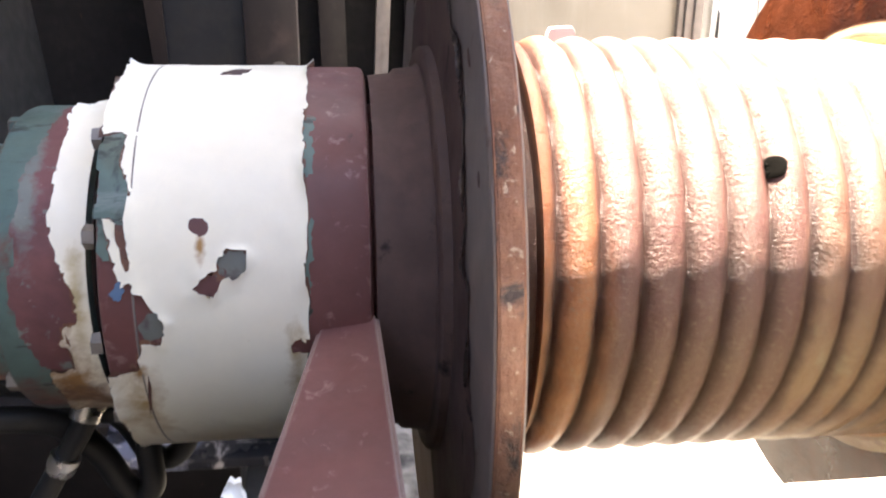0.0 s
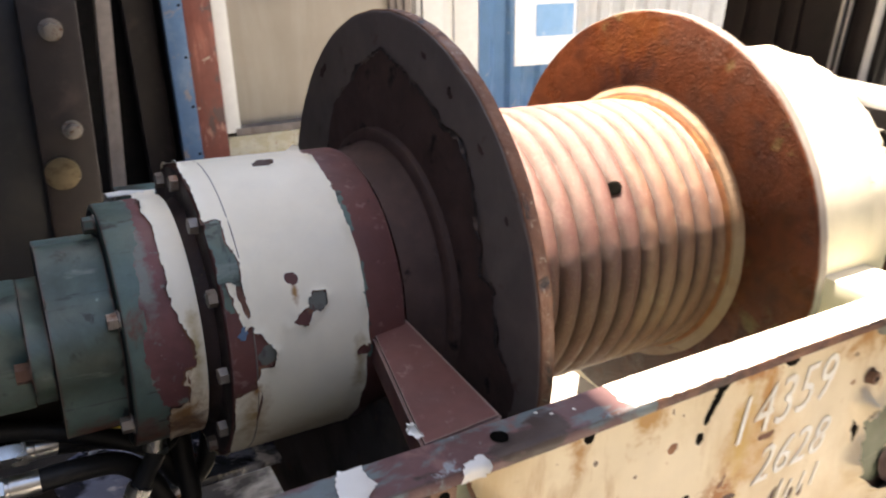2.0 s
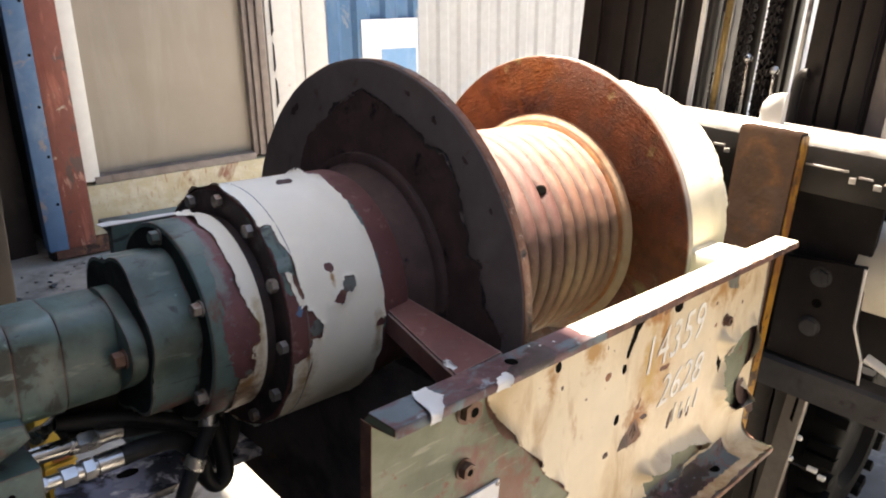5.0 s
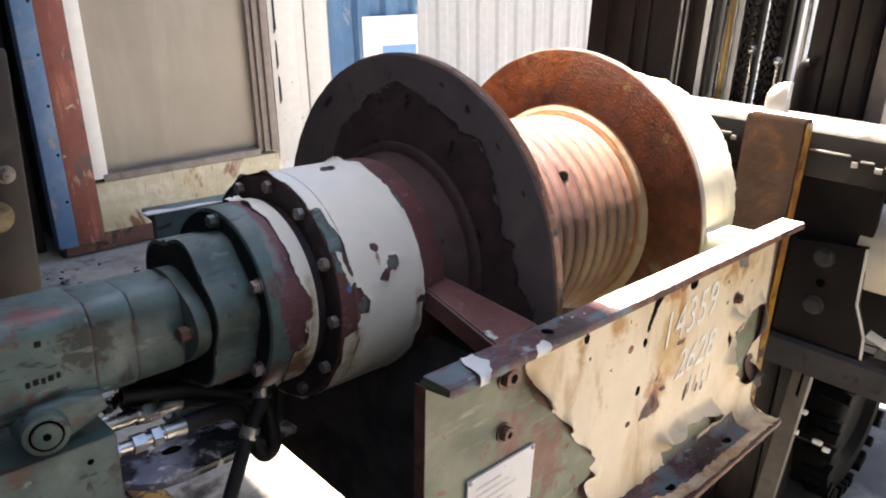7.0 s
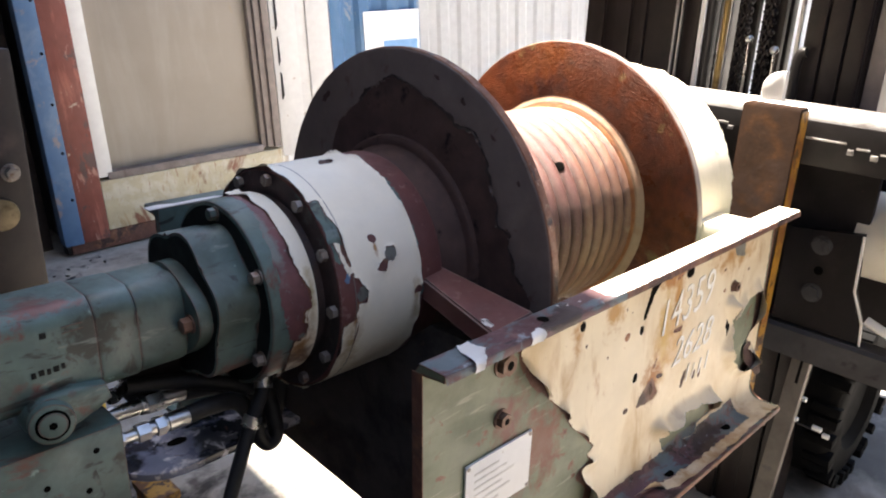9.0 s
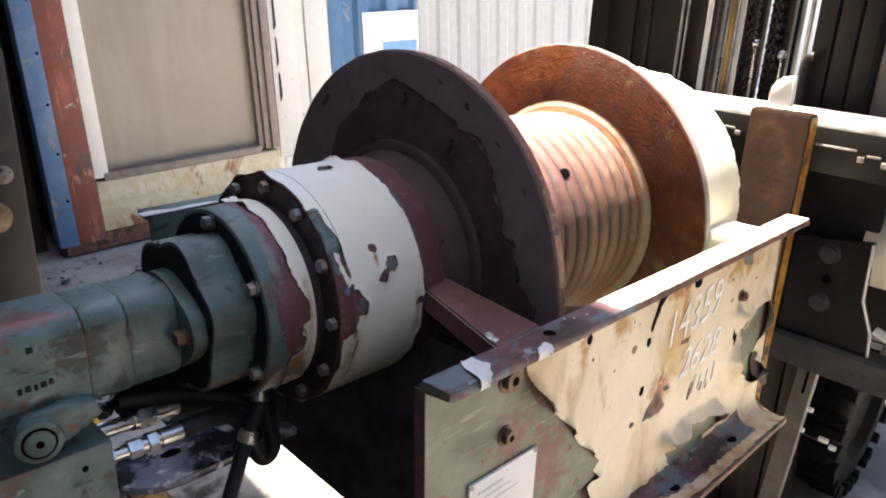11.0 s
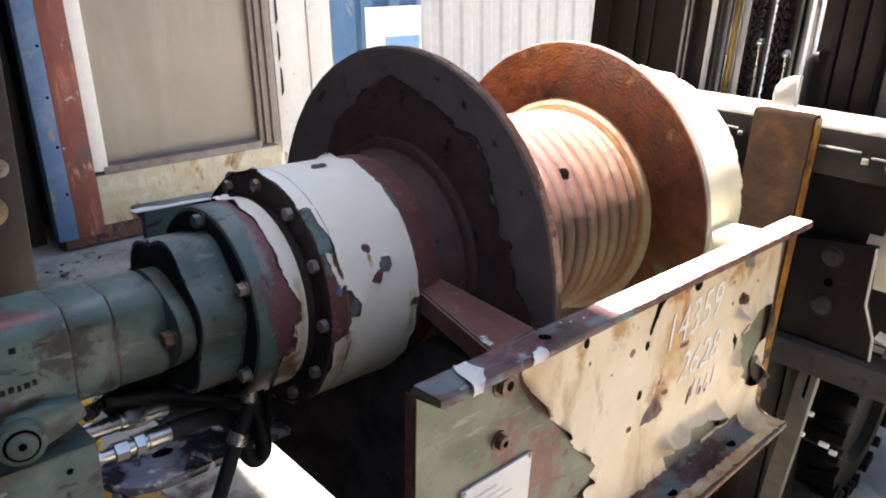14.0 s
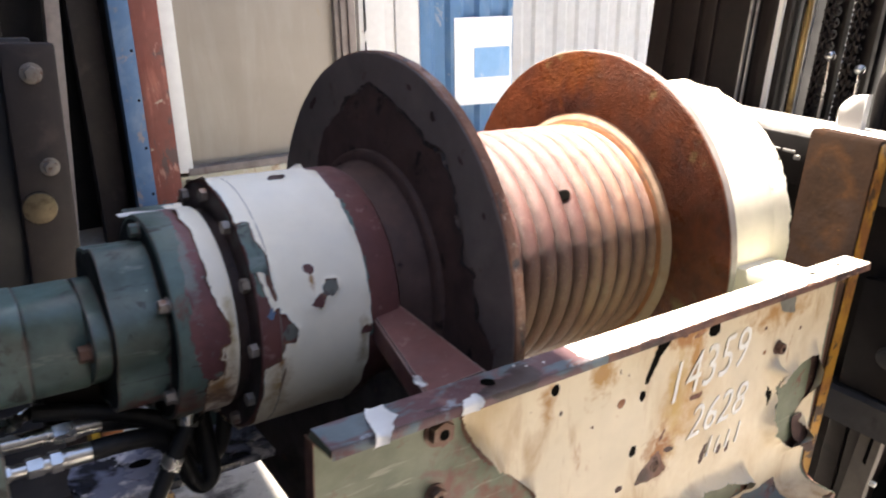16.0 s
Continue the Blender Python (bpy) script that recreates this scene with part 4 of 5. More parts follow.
part("flake", coat(lambda u, v: torn2(u, v) + tatter(u, v, 25, 0.002, 60), over_rail, -0.07, -0.01, 0.03, 0.0675, 0.003, 0.0016, 0.004, 0.008, 5), M_trim, front)
for x, z, r in ((-0.050, -0.137, 0.0115), (0.638, -0.130, 0.010), (-0.047, -0.055, 0.016)):
    stud = bolt(front, (x, 0.022, z), (0, -1, 0), r, 0.010, 1.25, M_rustbolt, 10 + 300 * x)
    part("socket", prism((x, 0.0105, z), (0, -1, 0), r * 0.42, 0.0006, 12, 0), M_hole, stud)
for x in (0.405, 0.633):
    part("rail_hole", blob(lambda u, v, h, x=x: (x + u, -0.004 + v, ZB + T + 0.0016 + h), 0.010, x, 20, 0.08, 0.0003, 1.3), M_hole, front)
# bare primer band on the lip
part("chip", coat(lambda u, v: min(v - 0.395 + tatter(u, v, 31, 0.006), 0.49 - v, 0.72 - u + tatter(u, v, 32, 0.01)), down_web, 0.15, 0.74, 0.385, 0.49, 0.004, 0.0006, 0.0), M_rail, front)

part("lip_edge", box(XL + 0.002, XR - 0.002, -0.0490, -0.0482, ZB + 0.0012, ZB + T - 0.0012, 0.0), M_rustedge, front, "rusty lip edge")
part("end_edge", box(XL - 0.0008, XL + 0.0002, 0.013, 0.031, ZB + 0.004, -0.012, 0.0), M_rustedge, front)
# data plate
tag = part("data_plate", extrude_poly([(-0.12, -0.180), (0.016, -0.181), (0.012, -0.272), (-0.122, -0.268)], 1, 0.0175, 0.0212, 0.0005), M_tag, front, "white riveted data plate")
for x, z in ((-0.116, -0.184), (0.011, -0.185), (0.008, -0.268), (-0.118, -0.264)):
    part("rivet", prism((x, 0.0175, z), (0, -1, 0), 0.003, 0.0015, 10, 0.0005), M_bolt, tag)
bm = bmesh.new()
for k in range(6):
    z = -0.2 - 0.011 * k
    box(-0.105, -0.105 + 0.05 + 0.04 * ((k * 37) % 5) / 5, 0.0169, 0.0173, z, z + 0.0028, 0, bm)
part("print", bm, M_print, tag, "", 0)


# chalk marks
def chalk(text, x, z, size, shear, parent, turn=0.0, narrow=1.0):
    cu = bpy.data.curves.new("chalk", "FONT")
    cu.body, cu.size, cu.shear, cu.extrude, cu.resolution_u, cu.space_character = text, size, shear, 0.0003, 3, 1.05
    cu.offset = -0.0002
    ob = bpy.data.objects.new("chalk", cu)
    scene.collection.objects.link(ob)
    me = bpy.data.meshes.new_from_object(ob.evaluated_get(bpy.context.evaluated_depsgraph_get()))
    bpy.data.objects.remove(ob)
    b = bmesh.new()
    b.from_mesh(me)
    bpy.data.meshes.remove(me)
    for v in b.verts:
        v.co += Vector((0.0012 * noise.noise(v.co * 90), 0.0012 * noise.noise(v.co * 90 + Vector((5, 0, 0))), 0))
    bmesh.ops.transform(b, matrix=Matrix.Translation((x, 0.0196, z)) @ pose(0, 0, 0, 90, 0, 0) @ pose(0, 0, 0, 0, 0, turn) @ Matrix.Diagonal((narrow, 1, 1, 1)), verts=b.verts)
    return part("chalk_writing", b, M_chalk, parent, "white chalk handwriting", 0)


chalk("14359", 0.354, -0.153, 0.094, 0.28, front, 6, 0.80)
chalk("2628", 0.414, -0.229, 0.078, 0.35, front, 3, 0.90)
bm = bmesh.new()
for k, (x, h) in enumerate(((0.475, 0.035), (0.496, 0.028), (0.523, 0.03), (0.55, 0.036))):
    extrude_poly([(x, -0.278), (x + 0.005, -0.278), (x + 0.012, -0.278 + h), (x + 0.008, -0.278 + h)], 1, 0.0189, 0.0197, 0, bm)
part("chalk_writing", bm, M_chalk, front, "white chalk strokes", 0)

# ---- gearbox on the motor side ----
RW = 0.167
gear = part("gearbox", lathe(rounded(-0.172, 0.021, 0.10, RW, 0.006), 128), M_purple, winch, "purple primed gearbox housing under peeling white paint")


LIP_TEAR = arc_poly([(-0.19, 52), (-0.162, 55), (-0.153, 54), (-0.155, 45), (-0.149, 38), (-0.151, 30), (-0.149, 18), (-0.147, 14), (-0.139, 13), (-0.127, 5.5), (-0.131, 0), (-0.144, 1), (-0.149, -7.5), (-0.19, -9)], RW)
SLIVER = arc_poly([(-0.166, 33), (-0.156, 30), (-0.151, 15), (-0.154, 14.5), (-0.160, 22)], RW)
# worn spots in the white: x, angle, size, stretch, turn, what shows
SPOTS = ((-0.100, 29.5, 0.0075, 0.75, 60, M_purple), (-0.078, 19.5, 0.0105, 1.0, 30, M_greyflake), (-0.096, 15.5, 0.0060, 1.9, 30, M_purple), (-0.032, -2, 0.005, 1.2, 40, M_purple), (-0.037, -6, 0.003, 1, 0, M_flake), (-0.082, 84, 0.010, 1.3, 0, M_flake))
white_spots = [spot(x, radians(a) * RW, r, st, tu) for x, a, r, st, tu, _ in SPOTS]


def white_field(u, v):
    f = min(u + 0.1714 + tatter(u, v, 3, 0.0018, 60), -0.027 - u + tatter(u, v, 5, 0.0048, 17))
    f = min(f, max(-LIP_TEAR(u, v) + tatter(u, v, 7, 0.003, 55), SLIVER(u, v) + tatter(u, v, 8, 0.001, 80)))
    for s in white_spots:
        f = min(f, -s(u, v) + tatter(u, v, 9, 0.0045, 70))
    return f


part("rust_edge", coat(lambda u, v: white_field(u, v) + 0.0010 + tatter(u, v, 73, 0.0016, 30), round_axis(RW), -0.1735, -0.012, -0.48, 0.52, 0.004, 0.0006, 0.0), M_rustedge, gear)
part("white_coat", coat(white_field, round_axis(RW), -0.1735, -0.012, -0.48, 0.52, 0.0033, 0.0011, 0.0055, 0.010, 2), M_white, gear, "peeling white paint", 60)
# grey-green undercoat where white came off
for k, (x0, x1, lo, hi) in enumerate(((-0.170, -0.138, 20, 60), (-0.034, -0.0205, 38, 60), (-0.031, -0.022, 4, 30), (-0.034, -0.02, -8, -1))):
    area = arc_poly([(x0, lo), (x1, lo + 4), (x1, hi), (x0, hi)], RW)
    part("green_band", coat(lambda u, v: area(u, v) + tatter(u, v, 41 + k, 0.005, 55), round_axis(RW), x0 - 0.002, x1 + 0.006, radians(lo - 4) * RW, radians(hi + 4) * RW, 0.003, 0.0005, 0.0), M_teal, gear)
# seam round the housing
part("seam", lathe([(-0.1478, RW + 0.0005), (-0.1474, RW + 0.0013), (-0.1464, RW + 0.0013), (-0.146, RW + 0.0005)], 128), M_jamb, gear)
for k, (x, a, s, st, tu, m_) in enumerate(SPOTS):
    part("paint_chip", blob(on_drum(x, a, RW + 0.0003), s * 1.7, k + 11.3, 30, 0.2, 0.0003, st, tu), m_, gear)
part("paint_chip", blob(on_drum(-0.134, 5, RW + 0.0005), 0.012, 4.3, 30, 0.25, 0.0003, 0.8, -40), M_greyflake, gear)
part("paint_chip", blob(on_drum(-0.157, 14, RW + 0.0008), 0.006, 8.3, 30, 0.4, 0.0003, 0.7, -30), M_blue, gear)
part("paint_chip", blob(on_drum(-0.152, -6, RW + 0.0016), 0.0035, 9.3, 30, 0.5, 0.0003, 1.0, 0), M_rustedge, gear)
part("crack", blob(on_drum(-0.1455, -16, RW + 0.0018), 0.0012, 6.3, 40, 0.4, 0.0002, 18, 82), M_rustedge, gear)
# bolts round the housing's lip
for k in range(12):
    a = radians(-1.8 + 29.7 * k if k < 6 else -1.8 - 29.7 * (k - 5))
    bolt(gear, (-0.173, CY - 0.153 * math.cos(a), 0.153 * math.sin(a)), (-1, 0, 0), 0.0090, 0.009, 0, M_bolt, 20 * k)
part("lip_face", lathe([(-0.1724, 0.10), (-0.1724, 0.1635)], 128), M_lip, gear, "oily brown bolting face")
part("neck", lathe([(-0.206, 0.10), (-0.206, 0.122), (-0.180, 0.124), (-0.1722, 0.130), (-0.1722, 0.10)], 128), M_lip, winch, "dark greasy neck")
RC = 0.1335
cap = part("end_cap", lathe(rounded(-0.258, -0.187, 0.05, RC, 0.004), 128), M_teal, winch, "blue-green end cap with torn white and purple paint")


part("cap_face", lathe([(-0.2585, 0.10), (-0.2585, 0.1275)], 128), M_nearblack, cap, "black end face")
CAP_PURPLE = arc_poly([(-0.18, 120), (-0.224, 120), (-0.225, 85), (-0.231, 60), (-0.238, 40), (-0.241, 20), (-0.240, 0), (-0.232, -16), (-0.222, -22), (-0.18, -22)], RC)
part("purple_coat", coat(lambda u, v: CAP_PURPLE(u, v) + tatter(u, v, 51, 0.006, 50), round_axis(RC), -0.252, -0.190, -0.10, 0.28, 0.003, 0.0005, 0.0), M_wornpurple, cap)
CAP_WHITE = arc_poly([(-0.175, 112), (-0.215, 112), (-0.213, 91), (-0.217, 78), (-0.209, 67), (-0.212, 50), (-0.211, 32), (-0.208, 22), (-0.198, 11), (-0.1975, 1), (-0.208, 0), (-0.212, -6), (-0.205, -9), (-0.208, -16), (-0.217, -19), (-0.224, -17), (-0.226, -27), (-0.220, -60), (-0.22, -120), (-0.175, -120)], RC)
part("rust_edge", coat(lambda u, v: CAP_WHITE(u, v) + tatter(u, v, 53, 0.003, 55) + 0.0012 + tatter(u, v, 75, 0.0025, 25), round_axis(RC), -0.2525, -0.1875, -0.27, 0.26, 0.003, 0.0008, 0.0), M_rustedge, cap)
part("white_coat", coat(lambda u, v: CAP_WHITE(u, v) + tatter(u, v, 53, 0.003, 55), round_axis(RC), -0.2525, -0.1875, -0.27, 0.26, 0.003, 0.0013, 0.006, 0.010, 9), M_white, cap, "torn white paint", 60)
part("crack", blob(on_drum(-0.2065, -10, RC + 0.003), 0.0012, 5.3, 40, 0.4, 0.0002, 14, 88), M_rustedge, cap)
for k in range(6):
    a = radians(27 + 60 * k)
    bolt(cap, (-0.258, CY - 0.1195 * math.cos(a), 0.1195 * math.sin(a)), (-1, 0, 0), 0.0088, 0.010, 1.2, M_bolt if k in (0, 5) else M_teal, 17 * k)

# motor flange, body and porting
pts = []
for i in range(96):
    a = 2 * math.pi * i / 96
    r = 0.0965 + 0.0125 * abs(math.cos(3 * (a - radians(14)))) ** 1.6
    pts.append((CY - r * math.cos(a), CZ + r * math.sin(a)))
pts_f = pts
motor = part("hydraulic_motor", extrude_poly(pts, 0, -0.318, -0.2582, 0.005), M_teal, winch, "blue-green hydraulic motor with chipped paint")
pts = []
for i in range(96):
    a = 2 * math.pi * i / 96
    r = 0.066 + 0.026 * abs(math.cos(a - radians(4))) ** 6
    pts.append((CY - r * math.cos(a), CZ + r * math.sin(a)))
part("flange_face", extrude_poly([(CY + (y - CY) * 0.955, z * 0.955) for y, z in pts_f], 0, -0.3186, -0.3182, 0), M_nearblack, motor, "black end face")
part("mount_flange", extrude_poly(pts, 0, -0.338, -0.319, 0.003), M_teal, motor)

def motor_section(x0, x1, hw, hh, round_=0.045, dz=0.0, dy=0.0, bevel=0.003, p=None):
    pts = []
    for cx, cz_, a0 in ((1, 1, 0), (-1, 1, 90), (-1, -1, 180), (1, -1, 270)):
        for i in range(7):
            a = radians(a0 + 15 * i)
            pts.append((CY + dy + cx * (hw - round_) + round_ * math.cos(a), CZ + dz + cz_ * (hh - round_) + round_ * math.sin(a)))
    return extrude_poly(pts, 0, x0, x1, bevel)


part("motor_body", motor_section(-0.40, -0.3385, 0.055, 0.060, 0.030), M_teal, motor)
part("motor_body", motor_section(-0.450, -0.4006, 0.0555, 0.0605, 0.027), M_teal, motor)
part("motor_body", motor_section(-0.74, -0.4508, 0.0565, 0.0615, 0.024), M_teal, motor)
bolt(motor, (-0.338, 0.303, 0.0), (-1, 0, 0), 0.0105, 0.012, 1.2, M_rustbolt, 12)
bolt(motor, (-0.338, 0.439, 0.0), (-1, 0, 0), 0.0105, 0.012, 1.2, M_rustbolt, 12)
block = part("port_block", box(-0.68, -0.440, 0.302, 0.42, -0.225, -0.100, 0.006), M_teal, motor)
BX, BZ = -0.519, -0.063
lug = [(BX + 0.027 * math.cos(radians(a)), BZ + 0.027 * math.sin(radians(a))) for a in range(95, 316, 13)]
part("lug", extrude_poly(lug + [(BX + 0.052, BZ - 0.010), (BX + 0.072, BZ + 0.002), (BX + 0.067, BZ + 0.022), (BX + 0.03, BZ + 0.029)], 1, 0.299, 0.34, 0.006), M_teal, motor, "rounded port lug with worn edges")
part("boss", prism((BX, 0.30, BZ), (-0.15, -1, 0), 0.0255, 0.014, 32, 0.004), M_teal, motor)
part("seal_gap", prism((BX - 0.002, 0.2864, BZ), (-0.15, -1, 0), 0.0185, 0.0010, 28, 0), M_hole, motor)
part("plug", prism((BX - 0.002, 0.2860, BZ), (-0.15, -1, 0), 0.0155, 0.0028, 24, 0.001), M_teal, motor)
part("socket", prism((BX - 0.0024, 0.2834, BZ), (-0.15, -1, 0), 0.0048, 0.001, 6, 0.0), M_hole, motor)
for x, z in ((-0.475, -0.125), (-0.535, -0.15), (-0.49, -0.175), (-0.515, -0.19)):
    part("screw_hole", prism((x, 0.3022, z), (0, -1, 0), 0.004, 0.001, 10, 0), M_hole, motor)

# cast marks on the motor, unreadable
for x, z, w in ((-0.512, 0.031, 0.007), (-0.488, 0.0305, 0.024), (-0.488, 0.0375, 0.024), (-0.527, -0.014, 0.005), (-0.519, -0.013, 0.006), (-0.510, -0.014, 0.004), (-0.503, -0.013, 0.006), (-0.494, -0.012, 0.004)):
    part("cast_mark", box(x, x + w, 0.3132, 0.3150, z, z + (0.0016 if w > 0.02 else 0.007), 0.0004), M_nearblack if w < 0.02 else M_teal, motor)

# ---- bracket arm, end plate ----
bm = bmesh.new()
top = [(-0.019, 0.215, 0.008), (0.025, 0.215, 0.014), (0.032, 0.036, -0.010), (-0.054, 0.036, -0.016)]
hi = [bm.verts.new(q) for q in top]
lo = [bm.verts.new((x, y, z - 0.035)) for x, y, z in top]
bm.faces.new(hi)
bm.faces.new(lo[::-1])
for i in range(4):
    bm.faces.new((hi[i], lo[i], lo[(i + 1) % 4], hi[(i + 1) % 4]))
bmesh.ops.bevel(bm, geom=bm.edges[:], offset=0.003, segments=2, affect="EDGES")
arm = part("bracket_arm", bm, M_purple, winch, "purple primed steel bracket arm")
part("end_plate", extrude_poly([(0.034, -0.07), (0.20, -0.07), (0.225, -0.09), (0.29, -0.15), (0.45, -0.15), (0.54, -0.07), (0.81, -0.05), (0.81, -0.443), (0.034, -0.507)], 0, -0.012, 0.012, 0.002), M_endplate, winch)
part("flake", blob(lambda u, v, h: (-0.060 + u, 0.040 + h * 3 + 0.8 * v, 0.0 + 0.6 * v), 0.007, 3.7, 30, 0.5, 0.002, 0.8, 30), M_trim, arm)
part("step_ring", lathe(rounded(0.021, 0.04, 0.08, 0.135, 0.004), 96), M_purple, gear)
part("tab", box(0.023, 0.034, 0.307, 0.318, 0.128, 0.137, 0.002), M_bolt, gear)

# ---- drum ----
PITCH = 0.0329
XN, XF, RG = 0.0777, 0.512, 0.3206  # the flanges' faces towards the motor, the far flange's radius


def barrel_radius(x, turn):
    """The barrel's radius at x and a fraction of a turn: helical rounded turns with sharp valleys."""
    if x < 0.140:
        return 0.180
    u = ((x - 0.1514) / PITCH - turn) % 1.0
    return 0.1825 + 0.0130 * max(0.0, math.sin(math.pi * u)) ** 0.62


def barrel_mesh(seg=200, x0=0.098, x1=XF - 0.0155):
    """Helical rounded turns cut into the barrel."""
    bm = bmesh.new()
    rings = []
    n = 230
    for j in range(n + 1):
        x = x0 + (x1 - x0) * j / n
        ring = []
        for i in range(seg):
            a = 2 * math.pi * i / seg
            r = barrel_radius(x, i / seg)
            p = Vector((x * 55, math.cos(a) * 10, math.sin(a) * 10))
            r += 0.0007 * noise.noise(p)
            ring.append(bm.verts.new((x, CY - r * math.cos(a), CZ + r * math.sin(a))))
        rings.append(ring)
    for ra, rb in zip(rings, rings[1:]):
        for i in range(seg):
            bm.faces.new((ra[i], ra[(i + 1) % seg], rb[(i + 1) % seg], rb[i]))
    return bm


drum = part("drum", barrel_mesh(), M_barrel, winch, "grooved cable drum with rust, purple primer and worn cream paint", 60)
part("end_groove", lathe([(XF - 0.017, 0.171), (XF - 0.0115, 0.171), (XF - 0.011, 0.193), (XF - 0.0065, 0.2005)], 160, wobble=0.0006), M_rust, drum, "rusty groove")
part("end_ring", lathe([(XF - 0.0075, 0.195), (XF - 0.0074, 0.2015), (XF - 0.0055, 0.2050), (XF - 0.0020, 0.2085), (XF + 0.0012, 0.218)], 160, wobble=0.0008), M_ring, drum, "tan weld fillet")
RF_ = 0.325
near = part("drum_flange", lathe([(XN, 0.12), (XN, RF_ - 0.004), (XN + 0.0015, RF_ - 0.001), (XN + 0.004, RF_), (XN + 0.017, RF_), (XN + 0.0195, RF_ - 0.001), (XN + 0.021, RF_ - 0.004), (XN + 0.021, 0.17)], 160, wobble=0.0012), M_flange, drum, "dark brown scaled drum flange")
part("hub_ring", lathe([(XN, 0.187), (XN - 0.0075, 0.1855), (XN - 0.010, 0.182), (XN - 0.010, 0.171), (XN - 0.013, 0.168), (XN - 0.030, 0.166), (XN - 0.034, 0.162), (0.024, 0.160)], 128), M_flake, near)
part("rim_band", lathe([(XN + 0.0035, RF_ + 0.0002), (XN + 0.0045, RF_ + 0.0012), (XN + 0.0168, RF_ + 0.0012), (XN + 0.018, RF_ + 0.0002)], 160, wobble=0.0010), M_rim, near, "brown pitted rim")
part("inner_face", lathe([(XN + 0.0216, 0.176), (XN + 0.0216, RF_ - 0.006)], 160), M_rim, near)


part("flange_rim", lathe([(XN + 0.0022, RF_ - 0.002), (XN + 0.0032, RF_ + 0.0008), (XN + 0.0185, RF_ + 0.0008), (XN + 0.0195, RF_ - 0.002)], 160, wobble=0.0012), M_rimrust, near, "rusty grained rim")


def on_face(x, r, a):
    """Lays a flake onto the flange's outer face."""
    ca, sa = math.cos(radians(a)), math.sin(radians(a))

    def place(u, v, h):
        rr = r + v
        w = u / max(r, 0.05)
        return (x - h, CY - rr * math.cos(radians(a) + w), CZ + rr * math.sin(radians(a) + w))

    return place


def face_polar(u, v, h):
    """Places (radius, angle in degrees times 0.004) on the flange's outer face."""
    a = radians(v / 0.004)
    return (XN - h, CY - u * math.cos(a), CZ + u * math.sin(a))


# dark bare steel round the hub where the brown scale has come off
EDGE = [(r, a * 0.004) for r, a in ((0.17, 200), (0.205, 190), (0.215, 150), (0.245, 130), (0.25, 113), (0.266, 101), (0.282, 92.5), (0.273, 83), (0.264, 75), (0.259, 65), (0.259, 57), (0.273, 51), (0.272, 47), (0.262, 42), (0.249, 32), (0.247, 25), (0.238, 20), (0.257, 16), (0.248, 12.5), (0.257, 8), (0.261, 4), (0.273, 0), (0.292, -5), (0.285, -20), (0.25, -30), (0.25, -60), (0.17, -70))]
bare = inside_poly(EDGE)
bare_field = lambda u, v: bare(u, v) + tatter(u, v, 81, 0.0045, 40)
part("bare_patch", coat(bare_field, face_polar, 0.17, 0.30, -0.3, 0.82, 0.004, 0.0006, 0.0), M_flake, near, "dark bare steel round the hub")
part("scale_edge", coat(lambda u, v: min(0.0022 + tatter(u, v, 83, 0.003, 22) - abs(bare_field(u, v)), 0.95), face_polar, 0.185, 0.305, 0.0, 0.5, 0.0016, 0.0012, 0.003, 0.003, 4), M_hubedge, near, "lifted pale edge of the scale")
for k, (r, a, s, st, tu) in enumerate(((0.295, 60, 0.004, 1.5, 20), (0.30, 72, 0.003, 2, 10), (0.296, 45, 0.003, 2, 0), (0.30, 130, 0.006, 2.2, 0), (0.30, 30, 0.003, 1.6, 0))):
    part("bare_patch", blob(on_face(XN - 0.0008, r, a), s, k + 3.1, 40, 0.35, 0.0005, st, tu), M_flake, near)
far = part("drum_flange", lathe([(XF, 0.18), (XF, RG - 0.004), (XF + 0.0015, RG - 0.001), (XF + 0.004, RG), (XF + 0.018, RG), (XF + 0.021, RG - 0.001), (XF + 0.022, RG - 0.004), (XF + 0.022, 0.2)], 160, wobble=0.0012), M_rustwet, drum, "greasy orange-brown drum flange")


part("rim_band", lathe([(XF + 0.0035, RG + 0.0002), (XF + 0.0045, RG + 0.0012), (XF + 0.0178, RG + 0.0012), (XF + 0.019, RG + 0.0002)], 160, wobble=0.0010), M_jamb, far, "grey-brown worn rim")
# clamp bolts on the inner face, turned to the back
for r_, w_ in ((0.282, 205), (0.245, 201)):
    stud = bolt(far, (XF, CY - r_ * math.cos(radians(w_)), r_ * math.sin(radians(w_))), (-1, 0, 0), 0.011, 0.010, 1.4, M_flange, 15)
    part("socket", prism((XF - 0.0122, CY - r_ * math.cos(radians(w_)), r_ * math.sin(radians(w_))), (-1, 0, 0), 0.005, 0.0006, 10, 0), M_hole, stud)


def on_barrel(x, angle):
    def place(u, v, h):
        d = angle + math.degrees(v / 0.19)
        r = barrel_radius(x + u, (d % 360) / 360) + 0.0012 + h
        return (x + u, CY - r * math.cos(radians(d)), CZ + r * math.sin(radians(d)))

    return place


part("cable_hole", blob(on_barrel(0.3235, 39.5), 0.0088, 2, 32, 0.05, 0.0006, 0.95), M_hole, drum)
part("outer_gear_case", lathe([(0.534, 0.15), (0.534, 0.255), (0.538, 0.259), (0.752, 0.259), (0.755, 0.2575), (0.758, 0.259), (0.782, 0.257), (0.794, 0.248), (0.797, 0.1), (0.797, 0.0)], 128), M_ivory, winch, "pale cream gear case at the far end")
case = bpy.data.objects["outer_gear_case"]
